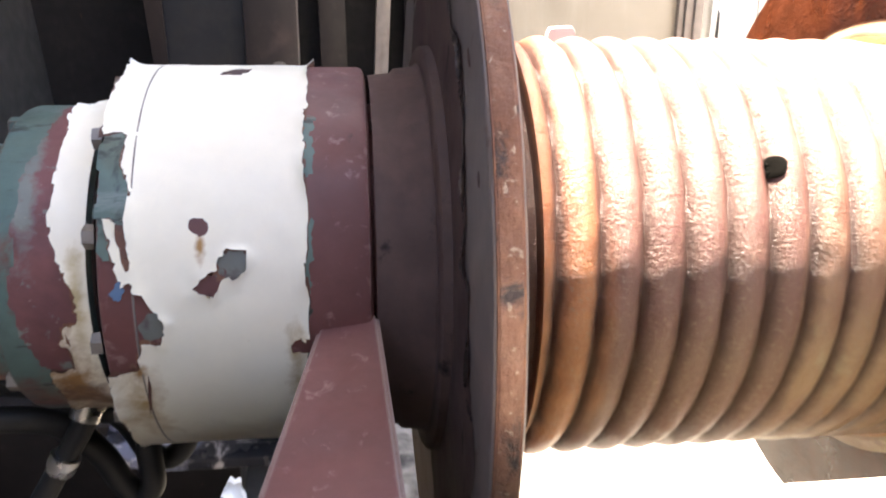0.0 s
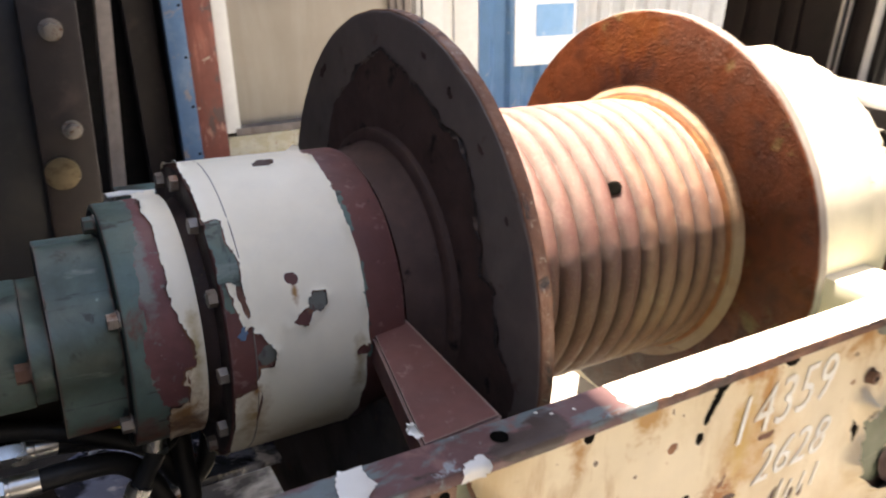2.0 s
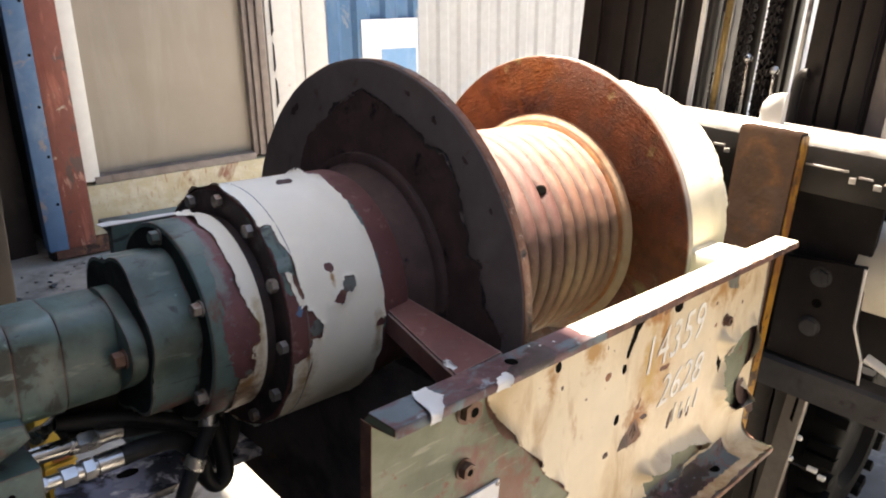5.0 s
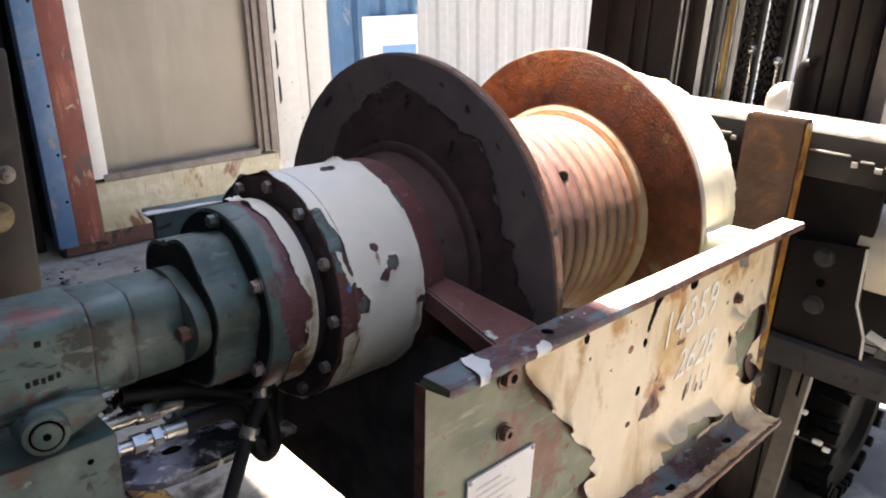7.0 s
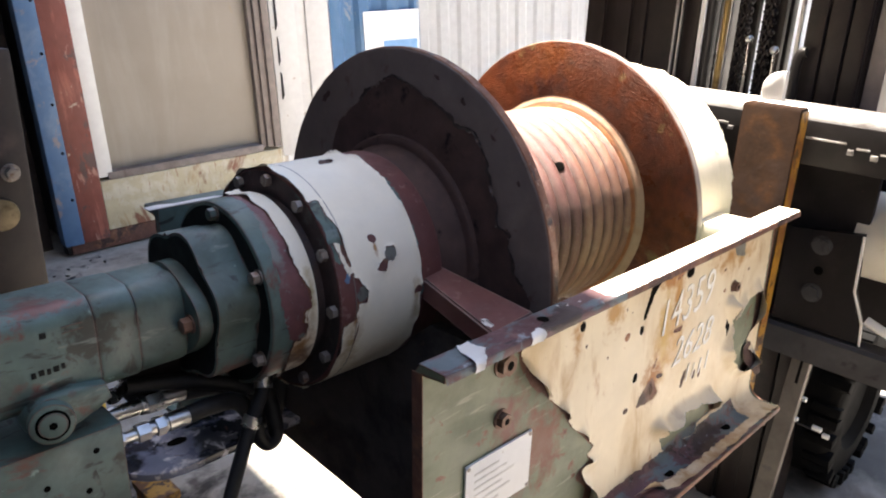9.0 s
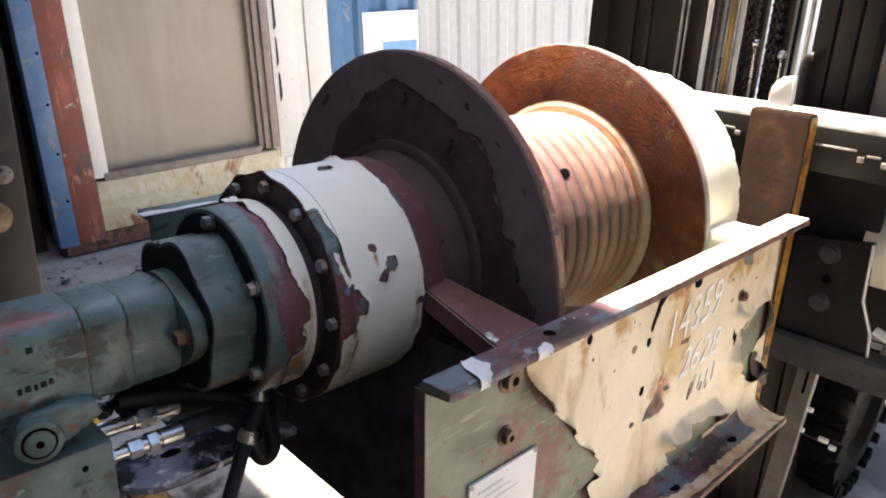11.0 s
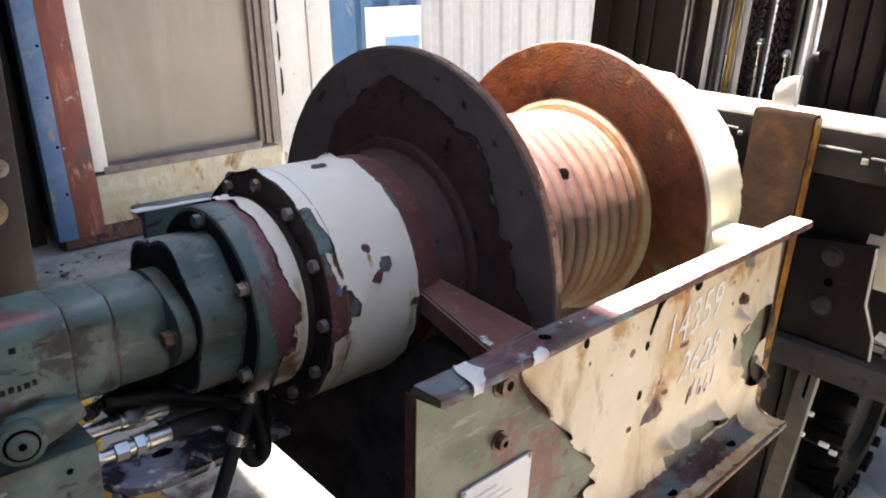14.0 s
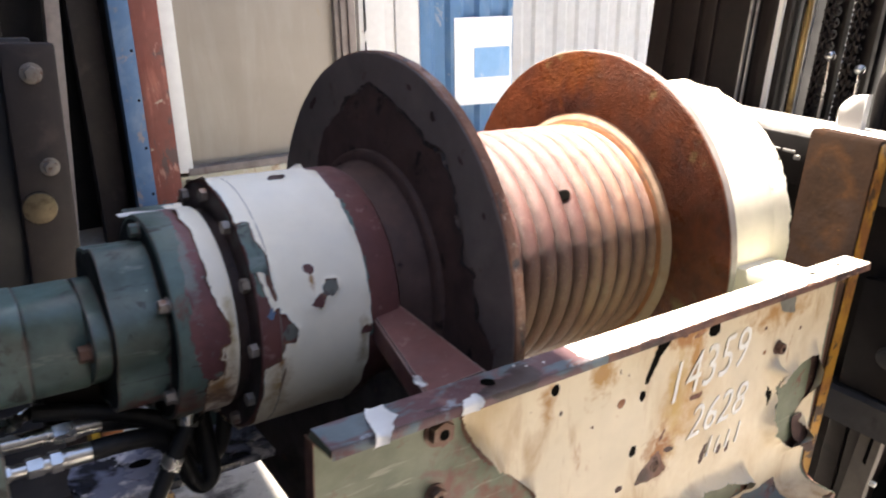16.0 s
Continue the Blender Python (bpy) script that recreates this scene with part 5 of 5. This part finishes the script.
part("peeling_paint", coat(lambda u, v: min(0.781 - u, u - 0.70) + tatter(u, v, 91, 0.005, 45), round_axis(0.2586), 0.73, 0.80, -0.05, 0.55, 0.004, 0.0010, 0.004, 0.006, 6), M_ivory, case, "ragged peeling cream paint", 60)
part("far_bracket", box(0.635, 0.74, 0.036, 0.22, -0.075, -0.018, 0.008), M_ivory, winch, "cream bracket arm")
part("end_plate", box(0.66, 0.685, 0.034, 0.709, -0.445, -0.2, 0.002), M_cream, winch)

# dark valve behind the fittings
valve = part("valve_block", box(-0.385, -0.300, 0.395, 0.45, -0.150, -0.055, 0.005), M_black, winch, "greasy black valve block")
part("cap_screw", prism((-0.386, 0.42, -0.10), (-1, 0, 0), 0.012, 0.010, 6, 0.001), M_steel, valve)
# hoses and fittings below the motor


def fitting(p, q, radii, name="hose_fitting", label="bright steel hose fitting"):
    """A turned fitting from p to q: (fraction, radius, sides) stages."""
    p, q = Vector(p), Vector(q)
    d = q - p
    bm = bmesh.new()
    for f0, f1, r, sides in radii:
        prism(p + d * f0, d, r, d.length * (f1 - f0), sides, 0.0012, bm, 15)
    return part(name, bm, M_steel, winch, label)


fitting((-0.452, 0.319, -0.134), (-0.349, 0.320, -0.136), ((0, 0.16, 0.010, 6), (0.16, 0.32, 0.008, 16), (0.32, 0.48, 0.0125, 6), (0.48, 0.56, 0.010, 16), (0.56, 0.68, 0.0135, 6), (0.68, 0.72, 0.011, 16), (0.72, 1.0, 0.0125, 20)))
fitting((-0.455, 0.370, -0.124), (-0.327, 0.373, -0.131), ((0, 0.5, 0.011, 20), (0.5, 0.56, 0.013, 20), (0.56, 0.76, 0.0145, 6), (0.76, 0.82, 0.012, 20), (0.82, 1.0, 0.011, 20)), label="dull steel hose fitting")
fitting((-0.43, 0.36, -0.095), (-0.40, 0.39, -0.10), ((0, 0.4, 0.010, 6), (0.4, 1.0, 0.008, 16)))
part("hose", tube([(-0.350, 0.320, -0.136), (-0.315, 0.322, -0.137), (-0.27, 0.334, -0.152), (-0.240, 0.345, -0.195), (-0.226, 0.352, -0.238), (-0.211, 0.353, -0.257), (-0.197, 0.352, -0.243), (-0.198, 0.358, -0.205), (-0.200, 0.38, -0.13)], 0.0125), M_rubber, winch, "black rubber hydraulic hose")
part("hose", tube([(-0.328, 0.373, -0.131), (-0.27, 0.375, -0.145), (-0.225, 0.378, -0.18), (-0.205, 0.382, -0.225), (-0.188, 0.386, -0.238), (-0.170, 0.388, -0.222), (-0.160, 0.390, -0.18), (-0.158, 0.40, -0.12)], 0.0120), M_rubber, winch)
part("hose", tube([(-0.40, 0.385, -0.10), (-0.33, 0.37, -0.112), (-0.27, 0.35, -0.130), (-0.225, 0.345, -0.150), (-0.20, 0.36, -0.13)], 0.0110), M_rubber, winch)
part("hose", tube([(-0.222, 0.33, -0.10), (-0.231, 0.315, -0.129), (-0.26, 0.31, -0.179), (-0.31, 0.29, -0.26), (-0.37, 0.26, -0.36), (-0.43, 0.24, -0.5), (-0.45, 0.24, -0.7)], 0.0105), M_rubber, winch, "black rubber hydraulic hose")
for p, q in (((-0.226, 0.325, -0.112), (-0.236, 0.313, -0.136)), ((-0.256, 0.311, -0.172), (-0.264, 0.309, -0.187))):
    fitting(p, q, ((0, 1, 0.0135, 12),), "hose_clamp", "bright hose clamp")
# slotted foot plate at the rear
pts = [(-0.0125, 0.750), (-0.0125, 0.570)]
for i in range(13):
    a = math.pi / 2 + math.pi * i / 12
    pts.append((-0.252 + 0.090 * math.cos(a), 0.660 - 0.090 * math.sin(a)))
foot = part("foot_plate", extrude_poly(pts, 2, -0.402, -0.388, 0.002), M_footplate, winch, "scuffed blue-white slotted foot plate")
part("slot", blob(lambda u, v, h: (-0.227 + u, 0.655 + v, -0.3876 + h), 0.012, 4, 24, 0.1, 0.0004, 1.6), M_hole, foot)

# ---- forklift ----
LEAN = W @ pose(0, 0.05, 0.19, 2.3, 0, 0) @ Matrix.Translation((0, -0.05, -0.19))  # the lift leans against the winch
lift = based("forklift", LEAN, (1.2, 0.371, -0.95), "dark forklift carriage and mast with rusty yellow-edged forks", "forklift")


def fork(y0, y1, tip=0.2):
    f = part("fork", extrude_poly([(0.856, -0.54), (0.856, 0.184), (0.862, 0.192), (0.893, 0.192), (0.90, 0.184), (0.90, -0.585), (tip, -0.574), (tip, -0.552)], 1, y0, y1, 0.003), M_fork, lift, "rusty steel fork")
    part("edge_paint", extrude_poly([(0.8625, -0.53), (0.8625, 0.186), (0.8975, 0.186), (0.8975, -0.53)], 1, y0 - 0.0012, y0 + 0.001, 0.0), M_yellow, f, "worn yellow edge paint")
    return f


fork(0.024, 0.146)
fork(0.470, 0.592, 0.80)
carriage = part("carriage_bar", extrude_poly([(0.905, 0.105), (0.905, 0.166), (0.908, 0.178), (0.916, 0.188), (0.930, 0.193), (0.965, 0.193), (0.965, 0.105)], 1, -0.55, 0.60, 0.003), M_worn, lift, "worn bright upper carriage bar")
# hidden block added behind the bar to keep the sun off the plates below
part("bar_shade_block", box(0.9655, 1.06, -0.55, 0.60, 0.10, 0.168, 0.003), M_black, carriage)
part("bar_face", box(0.900, 0.9049, -0.55, 0.60, 0.075, 0.167, 0.002), M_black, carriage)
for y0, y1, z0, z1 in ((-0.06, 0.02, 0.1295, 0.1335), (-0.076, -0.064, 0.110, 0.1215), (-0.105, -0.08, 0.122, 0.1265), (-0.122, -0.108, 0.106, 0.1175), (-0.165, -0.125, 0.1185, 0.122), (-0.185, -0.168, 0.105, 0.117), (-0.26, -0.19, 0.118, 0.122), (0.19, 0.215, 0.133, 0.138), (0.178, 0.19, 0.122, 0.131), (0.22, 0.30, 0.134, 0.138)):
    part("notch", box(0.896, 0.8998, y0, y1, z0, z1, 0.001), M_worn, carriage)
part("stop_block", extrude_poly([(0.096, 0.190), (0.143, 0.190), (0.143, 0.220)] + [(0.143 - 0.040 * (1 - math.cos(radians(a))), 0.220 + 0.034 * math.sin(radians(a))) for a in range(15, 91, 15)] + [(0.096, 0.256)], 0, 0.930, 0.950, 0.004), M_trim, carriage, "white painted rounded stop plate")
part("lower_bar", extrude_poly([(0.972, -0.392), (0.972, -0.328), (0.980, -0.320), (1.03, -0.320), (1.03, -0.392)], 1, -0.75, 1.05, 0.003), M_dullsheet, lift, "dark lower carriage bar")
plate = part("side_plate", extrude_poly([(0.047, -0.088), (-0.108, -0.070), (-0.113, -0.198), (-0.142, -0.266), (-0.147, -0.315), (0.047, -0.315)], 0, 0.985, 1.008, 0.003), M_black, lift, "black bolted carriage plate")
part("plate_edge", tube([(0.986, -0.109, -0.072), (0.986, -0.115, -0.198), (0.986, -0.144, -0.266), (0.986, -0.149, -0.318)], 0.0030, 8, smooth_steps=0), M_trim, plate, "pale worn plate edge")
part("guard_bar", tube([(0.99, -0.150, -0.255), (0.99, -0.22, -0.280), (0.99, -0.36, -0.32)], 0.010, 10, smooth_steps=0), M_trim, lift)
part("tank", tube([(1.10, -0.075, -0.095), (1.10, -0.082, -0.095), (1.10, -0.6, -0.095)], [0.070, 0.098, 0.098], 36, smooth_steps=0), M_ivory, lift, "pale cream cylindrical tank")
for z in (-0.113, -0.227):
    bolt(plate, (0.985, -0.030, z), (-1, 0, 0), 0.018, 0.008, 1.25, M_dullsheet, 10)
part("slot", prism((0.9845, -0.034, -0.172), (-1, 0, 0), 0.010, 0.001, 12, 0), M_hole, plate)
part("back_plate", box(1.012, 1.03, -0.108, 1.0, -0.32, 0.11, 0.003), M_black, lift)
# dark sheet added behind the tank, where only darkness shows
part("dark_backing", box(1.215, 1.235, -0.6, 1.0, -0.36, 0.11, 0.003), M_black, lift)


def rail_section(y0, y1, x0, x1, ribs, name="mast_rail", label="dark greased mast rail"):
    """An upright with ribs drawn down its front; ribs are (y0, y1) proud strips."""
    r = part(name, box(x0, x1, y0, y1, -0.93, 2.4, 0.006), M_mast, lift, label)
    for a, c in ribs:
        part("rib", box(x0 - 0.012, x0 + 0.001, a, c, -0.93, 2.4, 0.004), M_mast, r)
    return r


rail_section(0.446, 0.716, 1.07, 1.22, ((0.652, 0.692), (0.572, 0.617), (0.527, 0.557)))
rail_section(0.362, 0.430, 1.08, 1.24, ((0.385, 0.408),))
rail_section(-0.010, 0.126, 1.07, 1.2, ((0.082, 0.122), (0.036, 0.076), (-0.006, 0.030)))
rail_section(0.184, 0.199, 1.13, 1.16, ())
part("outer_rail", box(1.08, 1.2, -0.050, -0.014, 0.10, 2.4, 0.004), M_jamb, lift, "grey worn mast edge")
for y, w in ((0.438, 0.0025), (0.424, 0.0018), (0.298, 0.002), (0.134, 0.004)):
    part("bright_strip", box(1.052, 1.060, y - w, y + w, -0.5, 2.4, 0.001), M_worn, lift)
# bright background in a gap of the mast, painted as a pale strip
part("pale_gap_strip", box(1.044, 1.052, 0.358, 0.370, -0.5, 2.4, 0.002), M_trim, lift, "pale strip painted for the bright background in a mast gap")
for y0, y1 in ((0.254, 0.304), (0.190, 0.231)):
    part("chain_plate", box(1.105, 1.125, y0, y1, 0.10, 2.4, 0.003), M_mast, lift)
for y, z in ((0.247, 0.305), (0.184, 0.285)):
    pin = part("anchor_pin", tube([(1.06, y, 0.10), (1.06, y - 0.002, 0.20), (1.06, y, z)], 0.0032, 10), M_steel, lift, "bright anchor pin with a round head")
    part("head", lathe([(1.06 + 0.010 * math.cos(math.pi * i / 10), 0.010 * math.sin(math.pi * i / 10) + 0.0001) for i in range(11)], 20, y, z), M_steel, pin)
part("lift_cylinder", tube([(1.12, 0.347, -0.5), (1.12, 0.347, 2.4)], 0.009, 20, smooth_steps=0), M_steel, lift, "polished lift cylinder rod")
part("yellow_rod", tube([(1.08, 0.319, 0.14), (1.08, 0.319, 2.4)], 0.010, 16, smooth_steps=0), M_gold, lift, "greasy brass rod")
part("red_hose", tube([(1.13, 0.246, 0.1), (1.13, 0.246, 2.4)], 0.006, 12, smooth_steps=0), M_redhose, lift, "dark red hose")
# leaf chains
for y in (0.275, 0.218):
    bm = bmesh.new()
    for k in range(100):
        z = 0.13 + 0.0225 * k
        for j in range(4):
            o = 0.0112 if j % 2 else 0.0
            prism((1.085, y - 0.0125 + 0.0065 * j, z + o + 0.012), (0, 1, 0), 0.0096, 0.0052, 10, 0, bm)
        prism((1.085, y - 0.0165, z + 0.012), (0, 1, 0), 0.0036, 0.033, 10, 0, bm)
    part("leaf_chain", bm, M_mast, lift, "greasy black leaf chain", 0)
part("chain_anchor", tube([(1.07, 0.218, 0.08), (1.07, 0.218, 0.15)], 0.02, 10, smooth_steps=0), M_mast, lift)
part("chain_anchor", tube([(1.07, 0.275, 0.08), (1.07, 0.275, 0.15)], 0.02, 10, smooth_steps=0), M_mast, lift)
part("adjuster", tube([(1.03, 0.116, 0.17), (1.03, 0.118, 0.255), (1.03, 0.112, 0.285), (1.03, 0.100, 0.290)], 0.011, 10), M_black, lift)
part("lower_post", extrude_poly([(-0.062, -0.37), (-0.020, -0.37), (0.014, -0.93), (-0.030, -0.93)], 0, 0.985, 1.01, 0.003), M_brace, lift, "grey-brown lower brace")
part("brace_slot", extrude_poly([(-0.046, -0.395), (-0.040, -0.395), (-0.036, -0.455), (-0.043, -0.46)], 0, 0.9838, 0.9846, 0), M_hole, lift)
# small underbody bits coloured pale for the sunlight on them
for y, z, w in ((-0.067, -0.492, 0.006), (-0.060, -0.550, 0.004), (-0.108, -0.553, 0.011), (-0.130, -0.563, 0.008)):
    part("clip", box(0.975, 0.984, y - w, y + w, z, z + 0.010, 0.002), M_trim, lift, "small underbody bit, sunlight put into its pale colour")
part("clip_bar", box(0.978, 0.984, -0.125, -0.058, -0.5565, -0.5535, 0.001), M_mast, lift)
part("lower_frame", box(1.07, 1.3, 0.035, 1.0, -0.93, -0.30, 0.004), M_mast, lift)
for y in (0.075, 0.135, 0.20):
    part("rib", box(1.058, 1.071, y, y + 0.045, -0.93, -0.33, 0.003), M_mast, lift)
# out of view, added to keep the sun off the ground beside the wheel
part("chassis", box(1.36, 1.97, 0.02, 0.70, -0.46, -0.06, 0.02), M_mast, lift, "unseen dark forklift chassis, added to shade the ground")
# front wheel with a lugged tyre
WX, WZ, WR = 1.40, -0.655, 0.24
bm = lathe([(-0.080, 0.0005), (-0.080, 0.12), (-0.105, 0.14), (-0.105, 0.19), (-0.098, 0.225), (-0.080, WR), (0.080, WR), (0.098, 0.225), (0.105, 0.19), (0.105, 0.0005)], 64, 0, 0)
bmesh.ops.transform(bm, matrix=Matrix.Translation((WX, 0.008, WZ)) @ pose(0, 0, 0, 0, 0, 90), verts=bm.verts)
tyre = part("tyre", bm, M_tyre, lift, "black rubber tyre with worn lugs")
for k in range(30):
    bm = box(-0.013, 0.013, -0.116, -0.045, WR - 0.028, WR + 0.010, 0.004)
    bmesh.ops.transform(bm, matrix=Matrix.Translation((WX, 0.008, WZ)) @ pose(0, 0, 0, 0, 12 * k + 3 * math.sin(k * 2.3), 0), verts=bm.verts)
    part("lug", bm, M_tyre, tyre)

# ---- container with the framed panel ----
C1 = Matrix.Translation((0.558, 3.558, 0)) @ pose(0, 0, 0, 0, 0, -5)
c1 = thing("container_cabin", C1, "weathered container cabin with oxide red post and beige panel", "container")
part("blue_post", box(-0.085, 0.012, -0.01, 0.10, 0.06, 2.6, 0.004), M_blue, c1, "blue painted post strip")
part("red_post", box(0.013, 0.152, 0.0, 0.12, 0.06, 2.6, 0.006), M_red, c1, "oxide red corner post")
part("white_trim", box(0.153, 0.227, 0.012, 0.12, 0.392, 2.6, 0.004), M_trim, c1)
part("panel", box(0.20, 1.145, 0.09, 0.13, 0.36, 2.6, 0.003), M_panel, c1, "plain beige door panel")
part("ledge", box(0.20, 1.125, 0.008, 0.10, 0.374, 0.414, 0.003), M_jamb, c1)
part("sill", box(0.153, 1.24, 0.004, 0.14, 0.10, 0.373, 0.006), M_sill, c1, "peeling cream bottom sill")
for x0, x1, y in ((1.135, 1.165, 0.05), (1.166, 1.205, 0.03), (1.206, 1.25, 0.012)):
    part("jamb", box(x0, x1, y, 0.13, 0.386, 2.6, 0.004), M_jamb, c1)
part("skid", box(-0.05, 1.24, 0.02, 0.14, 0.0, 0.095, 0.006), M_rustedge, c1, "rusty bottom skid")
part("side_wall", box(-0.06, 1.24, 0.141, 4.0, 0.06, 2.6, 0.0), M_brown, c1)
for k in range(9):
    part("rivet_hole", prism((-0.006, -0.0102, 0.31 + 0.25 * k), (0, -1, 0), 0.008, 0.001, 10, 0), M_hole, c1)

# ---- corrugated container ----
C2 = Matrix.Translation((1.998, 3.707, 0)) @ pose(0, 0, 0, 0, 0, -14)
c2 = thing("shipping_container", C2, "white corrugated shipping container with blue door end", "container")


def corrugated(u0, u1, z0, z1, pitch=0.17, depth=0.036, start=0.0):
    bm = bmesh.new()
    prof = []
    u = u0
    while u < u1:
        for f, d in ((0, 0), (0.36, 0), (0.5, 1), (0.86, 1)):
            if u + f * pitch < u1:
                prof.append((u + f * pitch, d * depth))
        u += pitch
    prof.append((u1, prof[-1][1]))
    lo = [bm.verts.new((a, b, z0)) for a, b in prof]
    hi = [bm.verts.new((a, b, z1)) for a, b in prof]
    for i in range(len(prof) - 1):
        bm.faces.new((lo[i], lo[i + 1], hi[i + 1], hi[i]))
    bmesh.ops.solidify(bm, geom=bm.faces[:], thickness=0.003)
    return bm


part("door_frame", box(-0.03, 0.14, 0.0, 0.1, 0.25, 2.6, 0.006), M_trim, c2, "white door frame")
part("door_frame", box(0.142, 0.21, 0.02, 0.1, 0.25, 2.6, 0.006), M_trim, c2)
part("door_frame", box(0.212, 0.372, 0.006, 0.1, 0.25, 2.6, 0.006), M_trim, c2)
for z0, z1, w in ((0.62, 0.80, 0.016), (0.84, 1.02, 0.013), (1.06, 1.36, 0.015), (1.42, 2.5, 0.013)):
    part("gasket", extrude_poly([(0.0, z0), (w, z0 + 0.03), (w * 0.8, z1 - 0.02), (0.004, z1)], 1, -0.010, 0.002, 0.002), M_rubber, c2, "torn black door gasket")
part("blue_panel", corrugated(0.374, 1.038, 0.25, 2.6, 0.21, 0.03), M_paleblue, c2, "blue corrugated panel", 20)
part("white_mark", box(0.61, 1.03, -0.006, -0.002, 0.565, 1.135, 0.0), M_corr, c2, "white painted block mark")
part("blue_mark", box(0.752, 1.012, -0.011, -0.007, 0.744, 0.939, 0.0), M_paleblue, c2)
part("white_wall", corrugated(1.04, 6.2, 0.25, 2.6, 0.17, 0.018), M_corr, c2, "white corrugated wall", 20)
part("bottom_rail", box(0.0, 6.2, 0.0, 0.1, -0.02, 0.249, 0.006), M_corr, c2)
part("box_body", box(0.0, 6.2, 0.101, 2.5, 0.06, 2.6, 0.0), M_corr, c2)

# ---- machinery behind the motor ----
post = thing("boom_post", W @ Matrix.Translation((-0.19, 1.70, -0.95)), "dark slate steel boom post with brass bolts", "machine post")
part("outer_plate", box(-0.25, 0.035, 0.045, 0.07, -0.03, 1.226, 0.012), M_slate, post)
part("inner_plate", box(-0.05, 0.085, 0.0, 0.044, -0.03, 1.215, 0.012), M_brown, post)
for x, z, r in ((0.019, 1.138, 0.020), (0.034, 0.888, 0.018)):
    bolt(post, (x, 0.0, z), (0, -1, 0), r, 0.024, 1.4, M_bolt, 10)
part("boss", prism((-0.006, 0.0, 0.777), (0, -1, 0), 0.044, 0.012, 28, 0.004), M_brass, post)
# black box added to darken the floor behind and below the motor
base_m = part("dark_filler_box", box(-0.85, -0.06, -0.55, 0.30, 0.0, 0.22, 0.01), M_black, post, "black box added to darken the floor below the motor")
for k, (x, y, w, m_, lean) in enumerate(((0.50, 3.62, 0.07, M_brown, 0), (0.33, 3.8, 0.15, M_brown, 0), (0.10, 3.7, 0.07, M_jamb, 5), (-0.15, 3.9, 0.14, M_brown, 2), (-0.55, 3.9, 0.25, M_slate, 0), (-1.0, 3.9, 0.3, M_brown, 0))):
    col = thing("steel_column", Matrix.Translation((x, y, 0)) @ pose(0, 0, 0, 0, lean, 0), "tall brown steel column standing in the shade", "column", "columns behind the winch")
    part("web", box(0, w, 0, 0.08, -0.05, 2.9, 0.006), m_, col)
    if k == 0:
        part("cable", tube([(0.062, -0.004, 2.8), (0.052, -0.004, 1.7), (0.060, -0.004, 1.1), (0.045, -0.004, 0.3)], 0.004, 8), M_trim, col, "thin pale cable along the column")
pillar = thing("yellow_post", Matrix.Translation((-0.2005, 1.30, 0)), "yellow painted steel post with a rusty bracket", "machine post")
part("body", box(-0.0375, 0.0375, 0, 0.10, -0.012, 0.50, 0.006), M_yellowclean, pillar)
part("bracket", box(-0.018, 0.036, -0.018, -0.0005, 0.275, 0.322, 0.008), M_rust, pillar, "rusty brown bracket")
part("ledge", box(-0.036, 0.038, -0.012, -0.0005, 0.258, 0.266, 0.002), M_yellowclean, pillar)
crate = thing("yellow_box", Matrix.Translation((-0.142, 1.06, 0)), "rusty yellow steel box on the floor", "box")
part("body", box(-0.033, 0.033, 0, 0.12, -0.012, 0.185, 0.006), M_rustyellow, crate)
part("rim", box(-0.036, 0.036, -0.003, 0.123, 0.165, 0.188, 0.002), M_rustyellow, crate)
# dark backdrop added behind the columns, tall enough to shade the yard
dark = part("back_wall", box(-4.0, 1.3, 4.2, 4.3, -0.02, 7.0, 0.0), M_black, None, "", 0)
tagged(dark, "dark wall added as a backdrop and to shade the yard", "wall", kind="structure")
